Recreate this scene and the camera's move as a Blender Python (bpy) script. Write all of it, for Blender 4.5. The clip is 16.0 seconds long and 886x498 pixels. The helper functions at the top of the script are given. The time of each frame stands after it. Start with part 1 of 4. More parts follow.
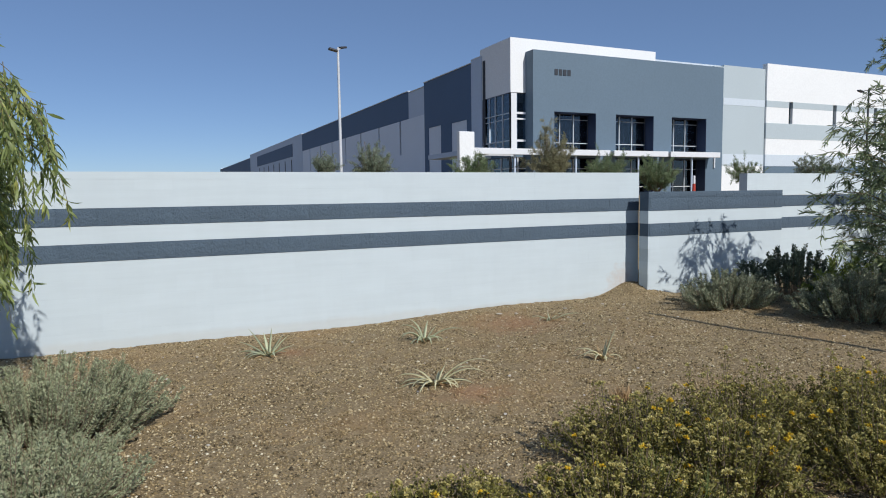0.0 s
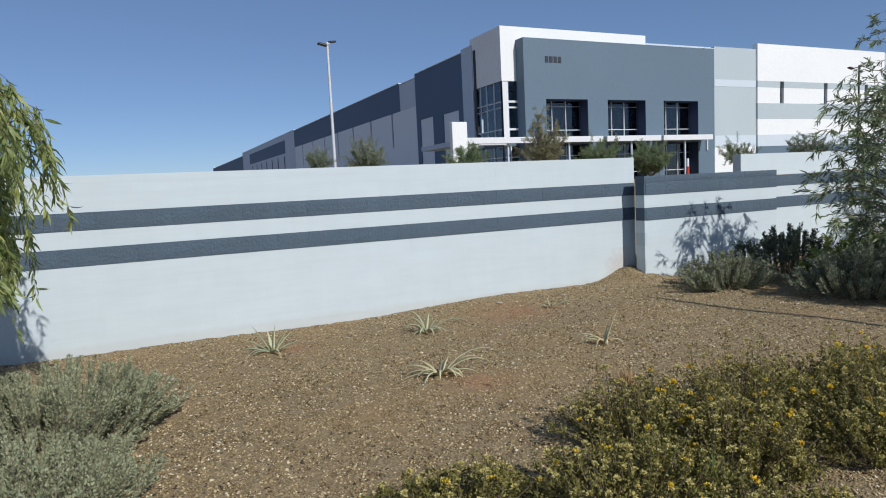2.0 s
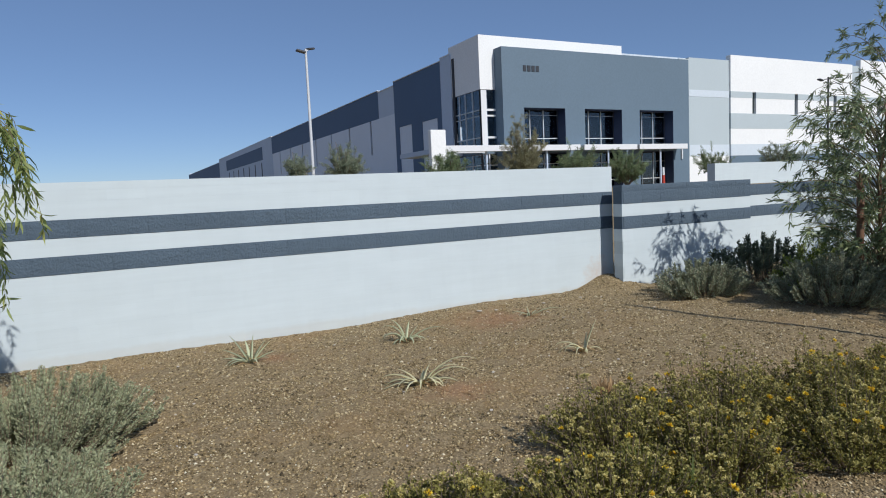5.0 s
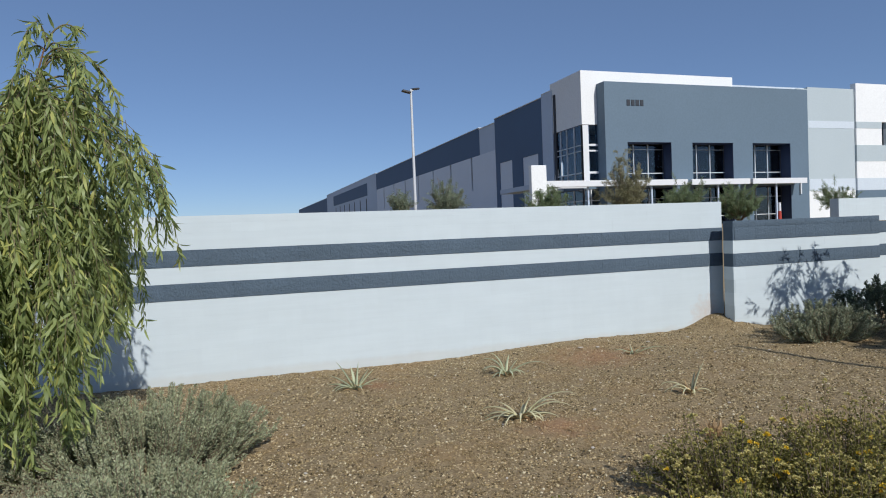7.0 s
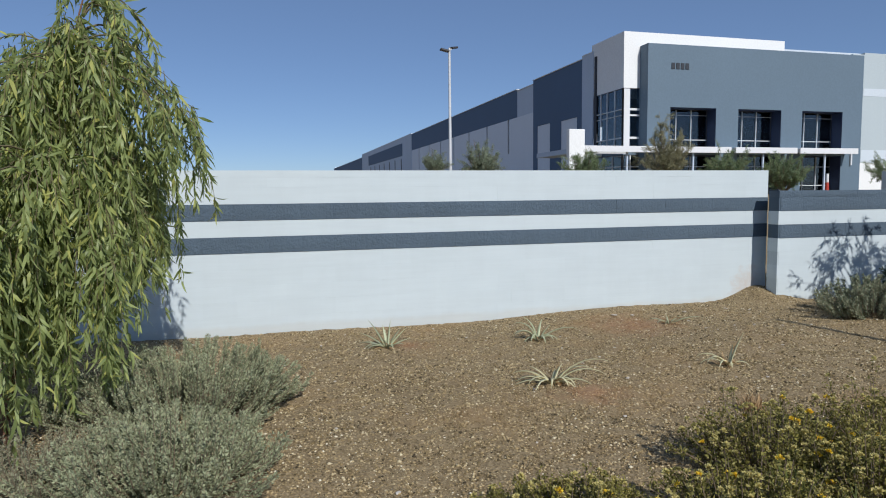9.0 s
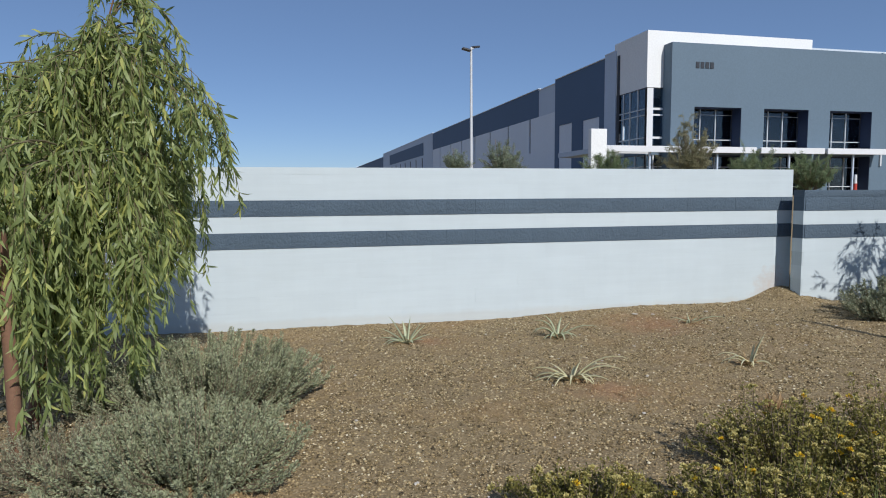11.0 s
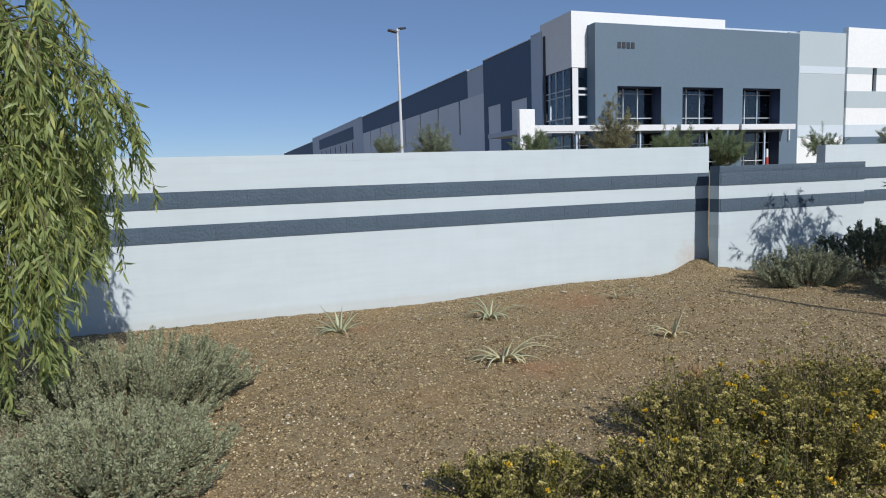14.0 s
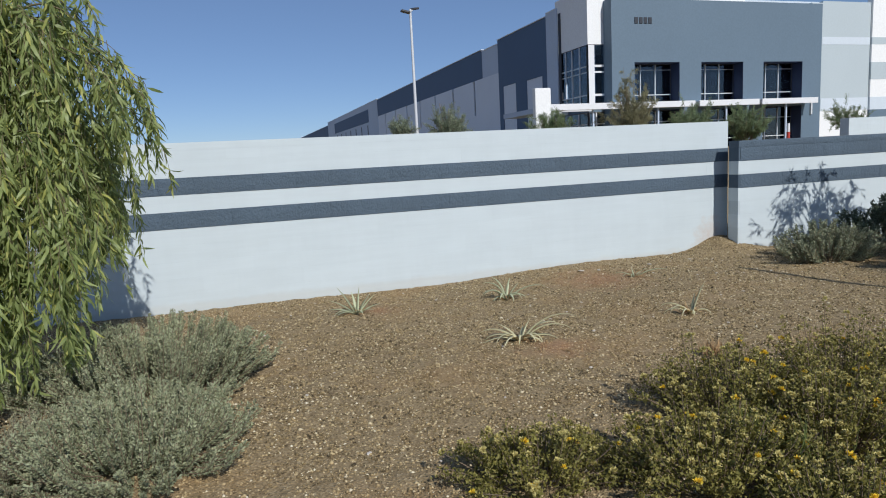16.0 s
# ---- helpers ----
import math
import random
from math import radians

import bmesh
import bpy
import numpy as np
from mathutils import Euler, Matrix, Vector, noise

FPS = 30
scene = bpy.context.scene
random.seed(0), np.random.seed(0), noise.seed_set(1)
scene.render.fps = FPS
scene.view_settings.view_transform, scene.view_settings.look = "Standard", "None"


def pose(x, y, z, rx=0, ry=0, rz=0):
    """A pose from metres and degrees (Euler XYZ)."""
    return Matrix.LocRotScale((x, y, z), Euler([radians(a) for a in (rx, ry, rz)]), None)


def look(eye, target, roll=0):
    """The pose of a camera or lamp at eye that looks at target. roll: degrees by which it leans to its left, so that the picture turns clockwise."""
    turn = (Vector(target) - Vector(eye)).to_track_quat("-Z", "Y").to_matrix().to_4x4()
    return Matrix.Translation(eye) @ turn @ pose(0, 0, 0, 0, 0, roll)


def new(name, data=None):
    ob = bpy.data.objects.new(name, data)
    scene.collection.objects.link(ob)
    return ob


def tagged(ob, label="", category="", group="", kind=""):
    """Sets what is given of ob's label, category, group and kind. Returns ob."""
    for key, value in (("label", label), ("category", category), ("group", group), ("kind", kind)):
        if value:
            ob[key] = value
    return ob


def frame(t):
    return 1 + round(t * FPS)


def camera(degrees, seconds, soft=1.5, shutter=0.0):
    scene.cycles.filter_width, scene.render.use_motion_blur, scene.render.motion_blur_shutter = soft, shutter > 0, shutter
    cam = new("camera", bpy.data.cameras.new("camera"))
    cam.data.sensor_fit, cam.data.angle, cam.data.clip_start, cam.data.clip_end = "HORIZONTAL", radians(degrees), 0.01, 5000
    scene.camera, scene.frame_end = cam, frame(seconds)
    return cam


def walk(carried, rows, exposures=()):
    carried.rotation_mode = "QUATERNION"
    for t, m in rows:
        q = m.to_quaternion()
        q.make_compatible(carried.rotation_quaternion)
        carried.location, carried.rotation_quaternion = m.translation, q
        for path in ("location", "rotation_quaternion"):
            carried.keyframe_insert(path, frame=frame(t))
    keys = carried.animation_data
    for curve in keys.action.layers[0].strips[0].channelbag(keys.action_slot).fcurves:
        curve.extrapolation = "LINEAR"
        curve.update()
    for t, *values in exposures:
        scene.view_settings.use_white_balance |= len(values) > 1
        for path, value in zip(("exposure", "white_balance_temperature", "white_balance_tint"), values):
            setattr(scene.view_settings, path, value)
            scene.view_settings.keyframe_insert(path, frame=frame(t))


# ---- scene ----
cam = camera(69.1, 16.0, soft=1.05)
PATH = [
    (0, (0.203, -8.196, 1.697), (1.038, -6.387, 1.529), -0.8),
    (0.5, (0.173, -8.211, 1.704), (1.012, -6.4, 1.575), -0.4),
    (1, (0.149, -8.221, 1.703), (0.991, -6.411, 1.576), 0.2),
    (1.5, (0.141, -8.215, 1.693), (1.008, -6.419, 1.544), -1.0),
    (2, (0.157, -8.218, 1.7), (1.001, -6.415, 1.505), -2.8),
    (2.5, (0.162, -8.222, 1.712), (1.044, -6.439, 1.509), -2.6),
    (3, (0.168, -8.202, 1.71), (1.069, -6.431, 1.486), -2.3),
    (3.2, (0.172, -8.2, 1.701), (1.067, -6.426, 1.48), -2.9),
    (5.3, (0.141, -8.211, 1.714), (1.052, -6.437, 1.561), -2.4),
    (5.5, (0.147, -8.225, 1.713), (1.058, -6.449, 1.584), -2.0),
    (6, (0.058, -8.228, 1.678), (0.933, -6.43, 1.631), 0.8),
    (6.5, (0.063, -8.261, 1.707), (0.779, -6.395, 1.64), -2.2),
    (7, (0.073, -8.295, 1.705), (0.704, -6.398, 1.651), -2.2),
    (7.5, (0.114, -8.287, 1.706), (0.891, -6.446, 1.64), -2.0),
    (8, (0.098, -8.248, 1.697), (0.901, -6.42, 1.575), -0.4),
    (8.5, (0.071, -8.219, 1.677), (0.75, -6.344, 1.52), 0.6),
    (9, (0.076, -8.21, 1.69), (0.605, -6.289, 1.522), -0.6),
    (9.5, (0.077, -8.212, 1.691), (0.582, -6.285, 1.515), -1.2),
    (9.7, (0.066, -8.219, 1.687), (0.588, -6.295, 1.522), -1.2),
    (11.8, (0.067, -8.257, 1.658), (0.508, -6.316, 1.466), 0.2),
    (12, (0.079, -8.247, 1.67), (0.549, -6.315, 1.456), 0.4),
    (12.5, (0.099, -8.228, 1.682), (0.661, -6.319, 1.481), -0.7),
    (13, (0.106, -8.224, 1.674), (0.703, -6.326, 1.474), -1.3),
    (13.5, (0.108, -8.229, 1.681), (0.739, -6.343, 1.468), -1.5),
    (14, (0.125, -8.234, 1.684), (0.784, -6.359, 1.459), -1.9),
    (14.5, (0.152, -8.241, 1.685), (0.839, -6.375, 1.47), -2.3),
    (15, (0.153, -8.257, 1.686), (0.838, -6.39, 1.471), -3.2),
    (15.5, (0.168, -8.253, 1.675), (0.856, -6.394, 1.405), -4.0),
    (16, (0.144, -8.235, 1.665), (0.748, -6.348, 1.387), -3.0),
]
walk(cam, [(t, look(eye, target, roll)) for t, eye, target, roll in PATH], exposures=[(0, 0.0, 6150, 10), (16, 0.0, 6150, 10)])

# ---- daylight: low clear morning sun from behind the walker ----
SUN_EL = radians(36)
TO_SUN = Vector((0.205, -1.0, 0)).normalized() * math.cos(SUN_EL) + Vector((0, 0, math.sin(SUN_EL)))
world = bpy.data.worlds.new("clear_sky")
scene.world = world
world.use_nodes = True
wn = world.node_tree.nodes
sky = wn.new("ShaderNodeTexSky")
sky.sky_type = "NISHITA"
sky.sun_disc = False
sky.sun_elevation = SUN_EL
sky.sun_rotation = math.atan2(TO_SUN.x, TO_SUN.y)
sky.air_density, sky.dust_density, sky.ozone_density, sky.altitude = 0.8, 0.8, 3.2, 1500
wn["Background"].inputs["Strength"].default_value = 0.088
# a thin even desert haze softens the clear sky's gradient
haze = wn.new("ShaderNodeMix")
haze.data_type = "RGBA"
haze.inputs[0].default_value = 0.35
haze.inputs[7].default_value = (2.2, 3.3, 5.6, 1)
world.node_tree.links.new(sky.outputs[0], haze.inputs[6])
world.node_tree.links.new(haze.outputs[2], wn["Background"].inputs["Color"])
sun_data = bpy.data.lights.new("sun", "SUN")
sun_data.energy, sun_data.angle, sun_data.color = 3.85, radians(0.53), (1.0, 0.95, 0.88)
sun = new("sun", sun_data)
sun.matrix_world = look(TO_SUN * 60, (0, 0, 0))


# ---- materials ----
def nodes_of(name):
    m = bpy.data.materials.new(name)
    m.use_nodes = True
    nt = m.node_tree
    return m, nt, nt.nodes["Principled BSDF"]


def ramp(nt, src, stops):
    r = nt.nodes.new("ShaderNodeValToRGB")
    while len(r.color_ramp.elements) < len(stops):
        r.color_ramp.elements.new(0.5)
    for e, (p, c) in zip(r.color_ramp.elements, stops):
        e.position, e.color = p, (*c, 1)
    nt.links.new(src, r.inputs[0])
    return r.outputs[0]


def noise_of(nt, scale, detail=4, rough=0.6, stretch=None):
    geo = nt.nodes.new("ShaderNodeNewGeometry")
    src = geo.outputs["Position"]
    if stretch:
        mp = nt.nodes.new("ShaderNodeMapping")
        mp.inputs["Scale"].default_value = stretch
        nt.links.new(src, mp.inputs[0])
        src = mp.outputs[0]
    n = nt.nodes.new("ShaderNodeTexNoise")
    n.inputs["Scale"].default_value, n.inputs["Detail"].default_value, n.inputs["Roughness"].default_value = scale, detail, rough
    nt.links.new(src, n.inputs["Vector"])
    return n.outputs["Fac"]


def mixed(nt, fac, a, b, how="MIX"):
    x = nt.nodes.new("ShaderNodeMix")
    x.data_type, x.blend_type = "RGBA", how
    for sock, v in ((x.inputs[0], fac), (x.inputs[6], a), (x.inputs[7], b)):
        if isinstance(v, bpy.types.NodeSocket):
            nt.links.new(v, sock)
        elif isinstance(v, (int, float)):
            sock.default_value = v
        else:
            sock.default_value = (*v, 1)
    return x.outputs[2]


def bumped(nt, bsdf, height, strength, distance):
    b = nt.nodes.new("ShaderNodeBump")
    b.inputs["Strength"].default_value, b.inputs["Distance"].default_value = strength, distance
    nt.links.new(height, b.inputs["Height"])
    nt.links.new(b.outputs[0], bsdf.inputs["Normal"])


def paint(name, c, rough=0.75, spread=0.12, patch=0.6, grain=60, bump=0.25, dist=0.004, pieces=0.0, stretch=None):
    """A painted or mineral surface: two scales of tone, fine relief."""
    m, nt, b = nodes_of(name)
    lo = tuple(v * (1 - spread) for v in c)
    hi = tuple(min(1, v * (1 + spread)) for v in c)
    big = noise_of(nt, patch, 5, 0.65, stretch)
    fine = noise_of(nt, grain, 3)
    col = ramp(nt, big, ((0.3, lo), (0.7, hi)))
    col = mixed(nt, 0.25, col, ramp(nt, fine, ((0.35, tuple(v * 0.7 for v in c)), (0.65, hi))))
    if pieces:
        info = nt.nodes.new("ShaderNodeObjectInfo")
        col = mixed(nt, pieces, col, ramp(nt, info.outputs["Random"], ((0, tuple(v * 0.75 for v in c)), (1, hi))))
    nt.links.new(col, b.inputs["Base Color"])
    b.inputs["Roughness"].default_value = rough
    bumped(nt, b, fine, bump, dist)
    return m


def leaf_material(name, dark, light, odd=None, rough=0.5, through_light=0.3):
    """Foliage that differs leaf by leaf and lets some light through."""
    m, nt, b = nodes_of(name)
    geo = nt.nodes.new("ShaderNodeNewGeometry")
    stops = [(0.0, dark), (0.85, light)]
    if odd:
        stops += [(0.93, odd)]
    col = ramp(nt, geo.outputs["Random Per Island"], stops)
    nt.links.new(mixed(nt, 0.35, col, ramp(nt, noise_of(nt, 3.0, 3), ((0.35, dark), (0.65, light)))), b.inputs["Base Color"])
    col = b.inputs["Base Color"].links[0].from_socket
    b.inputs["Roughness"].default_value = rough
    tr = nt.nodes.new("ShaderNodeBsdfTranslucent")
    mx = nt.nodes.new("ShaderNodeMixShader")
    mx.inputs[0].default_value = through_light
    nt.links.new(col, tr.inputs[0])
    nt.links.new(b.outputs[0], mx.inputs[1])
    nt.links.new(tr.outputs[0], mx.inputs[2])
    nt.links.new(mx.outputs[0], nt.nodes["Material Output"].inputs["Surface"])
    return m


def turned_soil(nt, spots=((2.64, -3.50, 0.40), (4.5, -1.15, 0.75), (1.55, -1.4, 0.30)), most=0.58):
    """Ragged reddish patches where soil was turned over for planting or clings to the wall."""
    geo = nt.nodes.new("ShaderNodeNewGeometry")
    total = None
    for x, y, r, *up in spots:
        d = nt.nodes.new("ShaderNodeVectorMath")
        d.operation = "DISTANCE"
        d.inputs[1].default_value = (x, y, up[0] if up else 0.03)
        nt.links.new(geo.outputs["Position"], d.inputs[0])
        k = nt.nodes.new("ShaderNodeMath")
        k.operation = "MULTIPLY_ADD"
        k.inputs[1].default_value = 0.5 / r
        nt.links.new(d.outputs["Value"], k.inputs[0])
        nt.links.new(noise_of(nt, 6, 5, 0.7), k.inputs[2])
        f = ramp(nt, k.outputs[0], ((0.55, (most,) * 3), (0.98, (0.0,) * 3)))
        total = f if total is None else mixed(nt, 1.0, total, f, "LIGHTEN")
    return total


def block_paint(name, c, spread, bump, dist, grain=110):
    """Masonry paint: roller texture, faint drips and a fringe of soil splashed up at the foot."""
    m, nt, b = nodes_of(name)
    big = noise_of(nt, 1.1, 6, 0.65)
    streak = noise_of(nt, 1.0, 4, 0.6, (5.0, 5.0, 0.5))
    fine = noise_of(nt, grain, 5, 0.7)
    rows = noise_of(nt, 2.0, 3, 0.6, (0.6, 0.6, 9.0))
    info = nt.nodes.new("ShaderNodeObjectInfo")
    lo, hi = tuple(v * (1 - spread) for v in c), tuple(min(1, v * (1 + spread)) for v in c)
    col = ramp(nt, big, ((0.3, lo), (0.7, hi)))
    col = mixed(nt, 0.25, col, ramp(nt, streak, ((0.35, lo), (0.6, hi))))
    col = mixed(nt, 0.3, col, ramp(nt, rows, ((0.4, lo), (0.62, hi))))
    col = mixed(nt, 0.18, col, ramp(nt, info.outputs["Random"], ((0, lo), (1, hi))))
    geo = nt.nodes.new("ShaderNodeNewGeometry")
    sep = nt.nodes.new("ShaderNodeSeparateXYZ")
    nt.links.new(geo.outputs["Position"], sep.inputs[0])
    ad = nt.nodes.new("ShaderNodeMath")
    ad.operation = "MULTIPLY_ADD"
    ad.inputs[1].default_value = -0.12
    nt.links.new(noise_of(nt, 3.5, 5, 0.7), ad.inputs[0])
    nt.links.new(sep.outputs[2], ad.inputs[2])
    splash = ramp(nt, ad.outputs[0], ((0.0, (0.18,) * 3), (0.06, (0.0,) * 3)))
    col = mixed(nt, splash, col, (0.42, 0.33, 0.22))
    col = mixed(nt, turned_soil(nt, ((7.2, 0.0, 0.40, 0.2),), 0.45), col, (0.48, 0.30, 0.18))
    nt.links.new(col, b.inputs["Base Color"])
    b.inputs["Roughness"].default_value = 0.8
    bumped(nt, b, fine, bump, dist)
    return m


WHITE_BLOCK = block_paint("white_masonry_paint", (0.525, 0.587, 0.605), 0.06, 0.3, 0.003)
DARK_BLOCK = block_paint("slate_masonry_paint", (0.078, 0.112, 0.148), 0.15, 1.0, 0.02, 26)
MORTAR = paint("painted_mortar", (0.505, 0.57, 0.587), 0.9)
DARK_MORTAR = paint("slate_painted_mortar", (0.078, 0.112, 0.148), 0.9)
B_WHITE = paint("white_panel_paint", (0.80, 0.81, 0.80), 0.7, 0.03, 0.15, 8, 0.1)
B_PALE = paint("pale_grey_panel_paint", (0.44, 0.505, 0.53), 0.7, 0.03, 0.15, 8, 0.1)
B_LIGHT = paint("light_blue_grey_panel_paint", (0.57, 0.635, 0.69), 0.7, 0.03, 0.15, 8, 0.1)
B_GREY = paint("blue_grey_panel_paint", (0.115, 0.169, 0.222), 0.7, 0.05, 0.12, 8, 0.1)
B_MID = paint("mid_grey_panel_paint", (0.48, 0.56, 0.67), 0.7, 0.04, 0.15, 8, 0.1)
B_NAVY = paint("navy_panel_paint", (0.072, 0.122, 0.210), 0.7, 0.05, 0.12, 8, 0.1)
B_SIDE = paint("light_grey_side_panel_paint", (0.66, 0.72, 0.80), 0.7, 0.04, 0.15, 8, 0.1)
# tone that stands for shade on the window reveals
B_REVEAL_SHADE = paint("navy_reveal_shade", (0.020, 0.032, 0.075), 0.7, 0.05, 0.12, 8, 0.1)
# dark of the slot windows, and of the slit's shade by the tower
B_DARK = paint("dark_slot_and_shade_tone", (0.04, 0.045, 0.055), 0.8)
B_REFLECTION = paint("pale_reflection_tone", (0.72, 0.77, 0.82), 0.8, 0.05, 2, 40)
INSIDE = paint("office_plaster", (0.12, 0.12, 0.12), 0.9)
STEEL = paint("galvanised_steel", (0.58, 0.60, 0.62), 0.45, 0.1, 3, 40)
DARK_STEEL = paint("dark_bronze_steel", (0.05, 0.05, 0.055), 0.5, 0.1, 3, 40)
ALU = paint("white_aluminium", (0.72, 0.73, 0.74), 0.4, 0.03, 2, 30)
RED = paint("red_enamel", (0.45, 0.05, 0.03), 0.4)
NUMBER = paint("dark_number_metal", (0.025, 0.03, 0.04), 0.5)
BARK = paint("reddish_brown_bark", (0.16, 0.085, 0.05), 0.9, 0.35, 9, 60, 0.8, 0.01, 0, (1, 1, 0.25))
GREEN_TWIG = paint("olive_brown_twig", (0.15, 0.125, 0.065), 0.85, 0.3, 8, 80)
TWIG = paint("dry_twig", (0.20, 0.15, 0.10), 0.9, 0.3, 8, 80)
LODGEPOLE = paint("weathered_stake_wood", (0.185, 0.10, 0.06), 0.9, 0.3, 6, 60, 0.5, 0.006, 0, (1, 1, 0.2))
WILLOW_LEAF = leaf_material("willow_leaf", (0.15, 0.195, 0.06), (0.42, 0.49, 0.18), (0.62, 0.60, 0.16), 0.48, 0.44)
TREE_LEAF = leaf_material("acacia_leaf", (0.08, 0.115, 0.05), (0.27, 0.33, 0.16), (0.38, 0.42, 0.19), 0.4, 0.33)
FAR_LEAF = leaf_material("desert_tree_leaf", (0.13, 0.165, 0.105), (0.33, 0.38, 0.26), None, 0.6)
FAR_GREEN = leaf_material("palo_verde_leaf", (0.11, 0.155, 0.07), (0.28, 0.36, 0.18), None, 0.6)
FAR_BROWN = leaf_material("dry_tree_leaf", (0.17, 0.16, 0.085), (0.37, 0.36, 0.20), None, 0.6)
GREY_LEAF = leaf_material("silvery_shrub_leaf", (0.215, 0.24, 0.135), (0.49, 0.52, 0.32), (0.36, 0.29, 0.18), 0.8, 0.25)
DRY_GREY_LEAF = leaf_material("dry_grey_shrub_leaf", (0.18, 0.175, 0.10), (0.40, 0.40, 0.26), (0.30, 0.21, 0.12), 0.8, 0.2)
# the grey shrub leaf again, its colour darkened for shrubs in shade
SHADED_GREY_LEAF = leaf_material("shaded_grey_shrub_leaf", (0.17, 0.195, 0.115), (0.41, 0.44, 0.29), (0.28, 0.22, 0.14), 0.75, 0.25)
# a dark leaf, with the tree's shade put into its colour as well
DUSK_LEAF = leaf_material("shaded_dark_shrub_leaf", (0.075, 0.10, 0.06), (0.19, 0.23, 0.15), None, 0.6, 0.15)
LANTANA_LEAF = leaf_material("lantana_leaf", (0.085, 0.078, 0.017), (0.33, 0.30, 0.068), (0.48, 0.42, 0.15), 0.65, 0.32)
LIME_LEAF = leaf_material("yellow_green_leaf", (0.13, 0.17, 0.03), (0.36, 0.42, 0.10), None, 0.5, 0.35)
PETAL = leaf_material("yellow_petal", (0.86, 0.55, 0.02), (0.90, 0.70, 0.08), None, 0.6, 0.2)
SEED = leaf_material("faded_flower_head", (0.46, 0.39, 0.12), (0.64, 0.56, 0.23), None, 0.85, 0.15)
YUCCA_LEAF = paint("pale_yucca_leaf", (0.64, 0.60, 0.36), 0.55, 0.25, 12, 60, 0.2, 0.002, 0.5)
YUCCA_GREEN = paint("green_yucca_leaf", (0.46, 0.49, 0.31), 0.55, 0.25, 12, 60, 0.2, 0.002, 0.5)
GRASS_BLADE = leaf_material("fresh_grass", (0.09, 0.125, 0.03), (0.25, 0.30, 0.09), None, 0.5, 0.35)
DRY_BLADE = paint("dry_straw", (0.38, 0.25, 0.12), 0.8, 0.3, 12, 60)


def glass_material():
    m, nt, b = nodes_of("tinted_window_glass")
    nt.nodes.remove(b)
    tr = nt.nodes.new("ShaderNodeBsdfTransparent")
    tr.inputs[0].default_value = (0.62, 0.67, 0.71, 1)
    gl = nt.nodes.new("ShaderNodeBsdfGlossy")
    gl.inputs["Roughness"].default_value = 0.03
    gl.inputs["Color"].default_value = (0.8, 0.9, 1, 1)
    fr = nt.nodes.new("ShaderNodeFresnel")
    fr.inputs[0].default_value = 1.75
    mx = nt.nodes.new("ShaderNodeMixShader")
    nt.links.new(fr.outputs[0], mx.inputs[0])
    nt.links.new(tr.outputs[0], mx.inputs[1])
    nt.links.new(gl.outputs[0], mx.inputs[2])
    nt.links.new(mx.outputs[0], nt.nodes["Material Output"].inputs["Surface"])
    return m


GLASS = glass_material()


def gravel_ground():
    m, nt, b = nodes_of("brown_gravel_soil")
    big = noise_of(nt, 0.7, 6, 0.6)
    mid = noise_of(nt, 14, 5, 0.7)
    geo = nt.nodes.new("ShaderNodeNewGeometry")
    vo = nt.nodes.new("ShaderNodeTexVoronoi")
    vo.inputs["Scale"].default_value = 70
    nt.links.new(geo.outputs["Position"], vo.inputs["Vector"])
    peb = ramp(nt, vo.outputs["Color"], ((0.1, (0.099, 0.071, 0.034)), (0.5, (0.279, 0.205, 0.102)), (0.95, (0.468, 0.374, 0.221))))
    soil = ramp(nt, mid, ((0.3, (0.162, 0.116, 0.056)), (0.7, (0.342, 0.245, 0.123))))
    col = mixed(nt, 0.55, soil, peb)
    red = ramp(nt, big, ((0.52, (0.0,) * 3), (0.72, (0.55,) * 3)))
    col = mixed(nt, red, col, (0.324, 0.209, 0.094))
    col = mixed(nt, turned_soil(nt), col, (0.324, 0.169, 0.086))
    nt.links.new(col, b.inputs["Base Color"])
    b.inputs["Roughness"].default_value = 0.95
    bumped(nt, b, vo.outputs["Distance"], 0.7, 0.012)
    return m


GRAVEL = gravel_ground()


def stones_material():
    m, nt, b = nodes_of("crushed_granite")
    geo = nt.nodes.new("ShaderNodeNewGeometry")
    col = ramp(nt, geo.outputs["Random Per Island"], ((0.0, (0.045, 0.032, 0.015)), (0.38, (0.235, 0.170, 0.078)), (0.78, (0.46, 0.352, 0.182)), (0.96, (0.60, 0.505, 0.315)), (1.0, (0.76, 0.70, 0.53))))
    red = ramp(nt, noise_of(nt, 0.7, 6, 0.6), ((0.52, (0.0,) * 3), (0.72, (0.5,) * 3)))
    col = mixed(nt, red, col, (0.342, 0.223, 0.102))
    nt.links.new(mixed(nt, turned_soil(nt), col, (0.360, 0.187, 0.094)), b.inputs["Base Color"])
    b.inputs["Roughness"].default_value = 0.9
    return m


CRUSHED = stones_material()
PALE_STONE = paint("pale_stone", (0.55, 0.50, 0.43), 0.9, 0.15, 20, 90, 0.4, 0.003, 0.4)


# ---- builders ----
def empty(name, at=(0, 0, 0)):
    e = new(name)
    e.location = at
    e.empty_display_size = 0.2
    return e


def hang(ob, parent):
    """Put ob under parent; ob's own coordinates are the world's."""
    if parent is not None:
        ob.parent = parent
        ob.matrix_parent_inverse = Matrix.Translation(-parent.location) if parent.type == "EMPTY" else Matrix.Identity(4)
    return ob


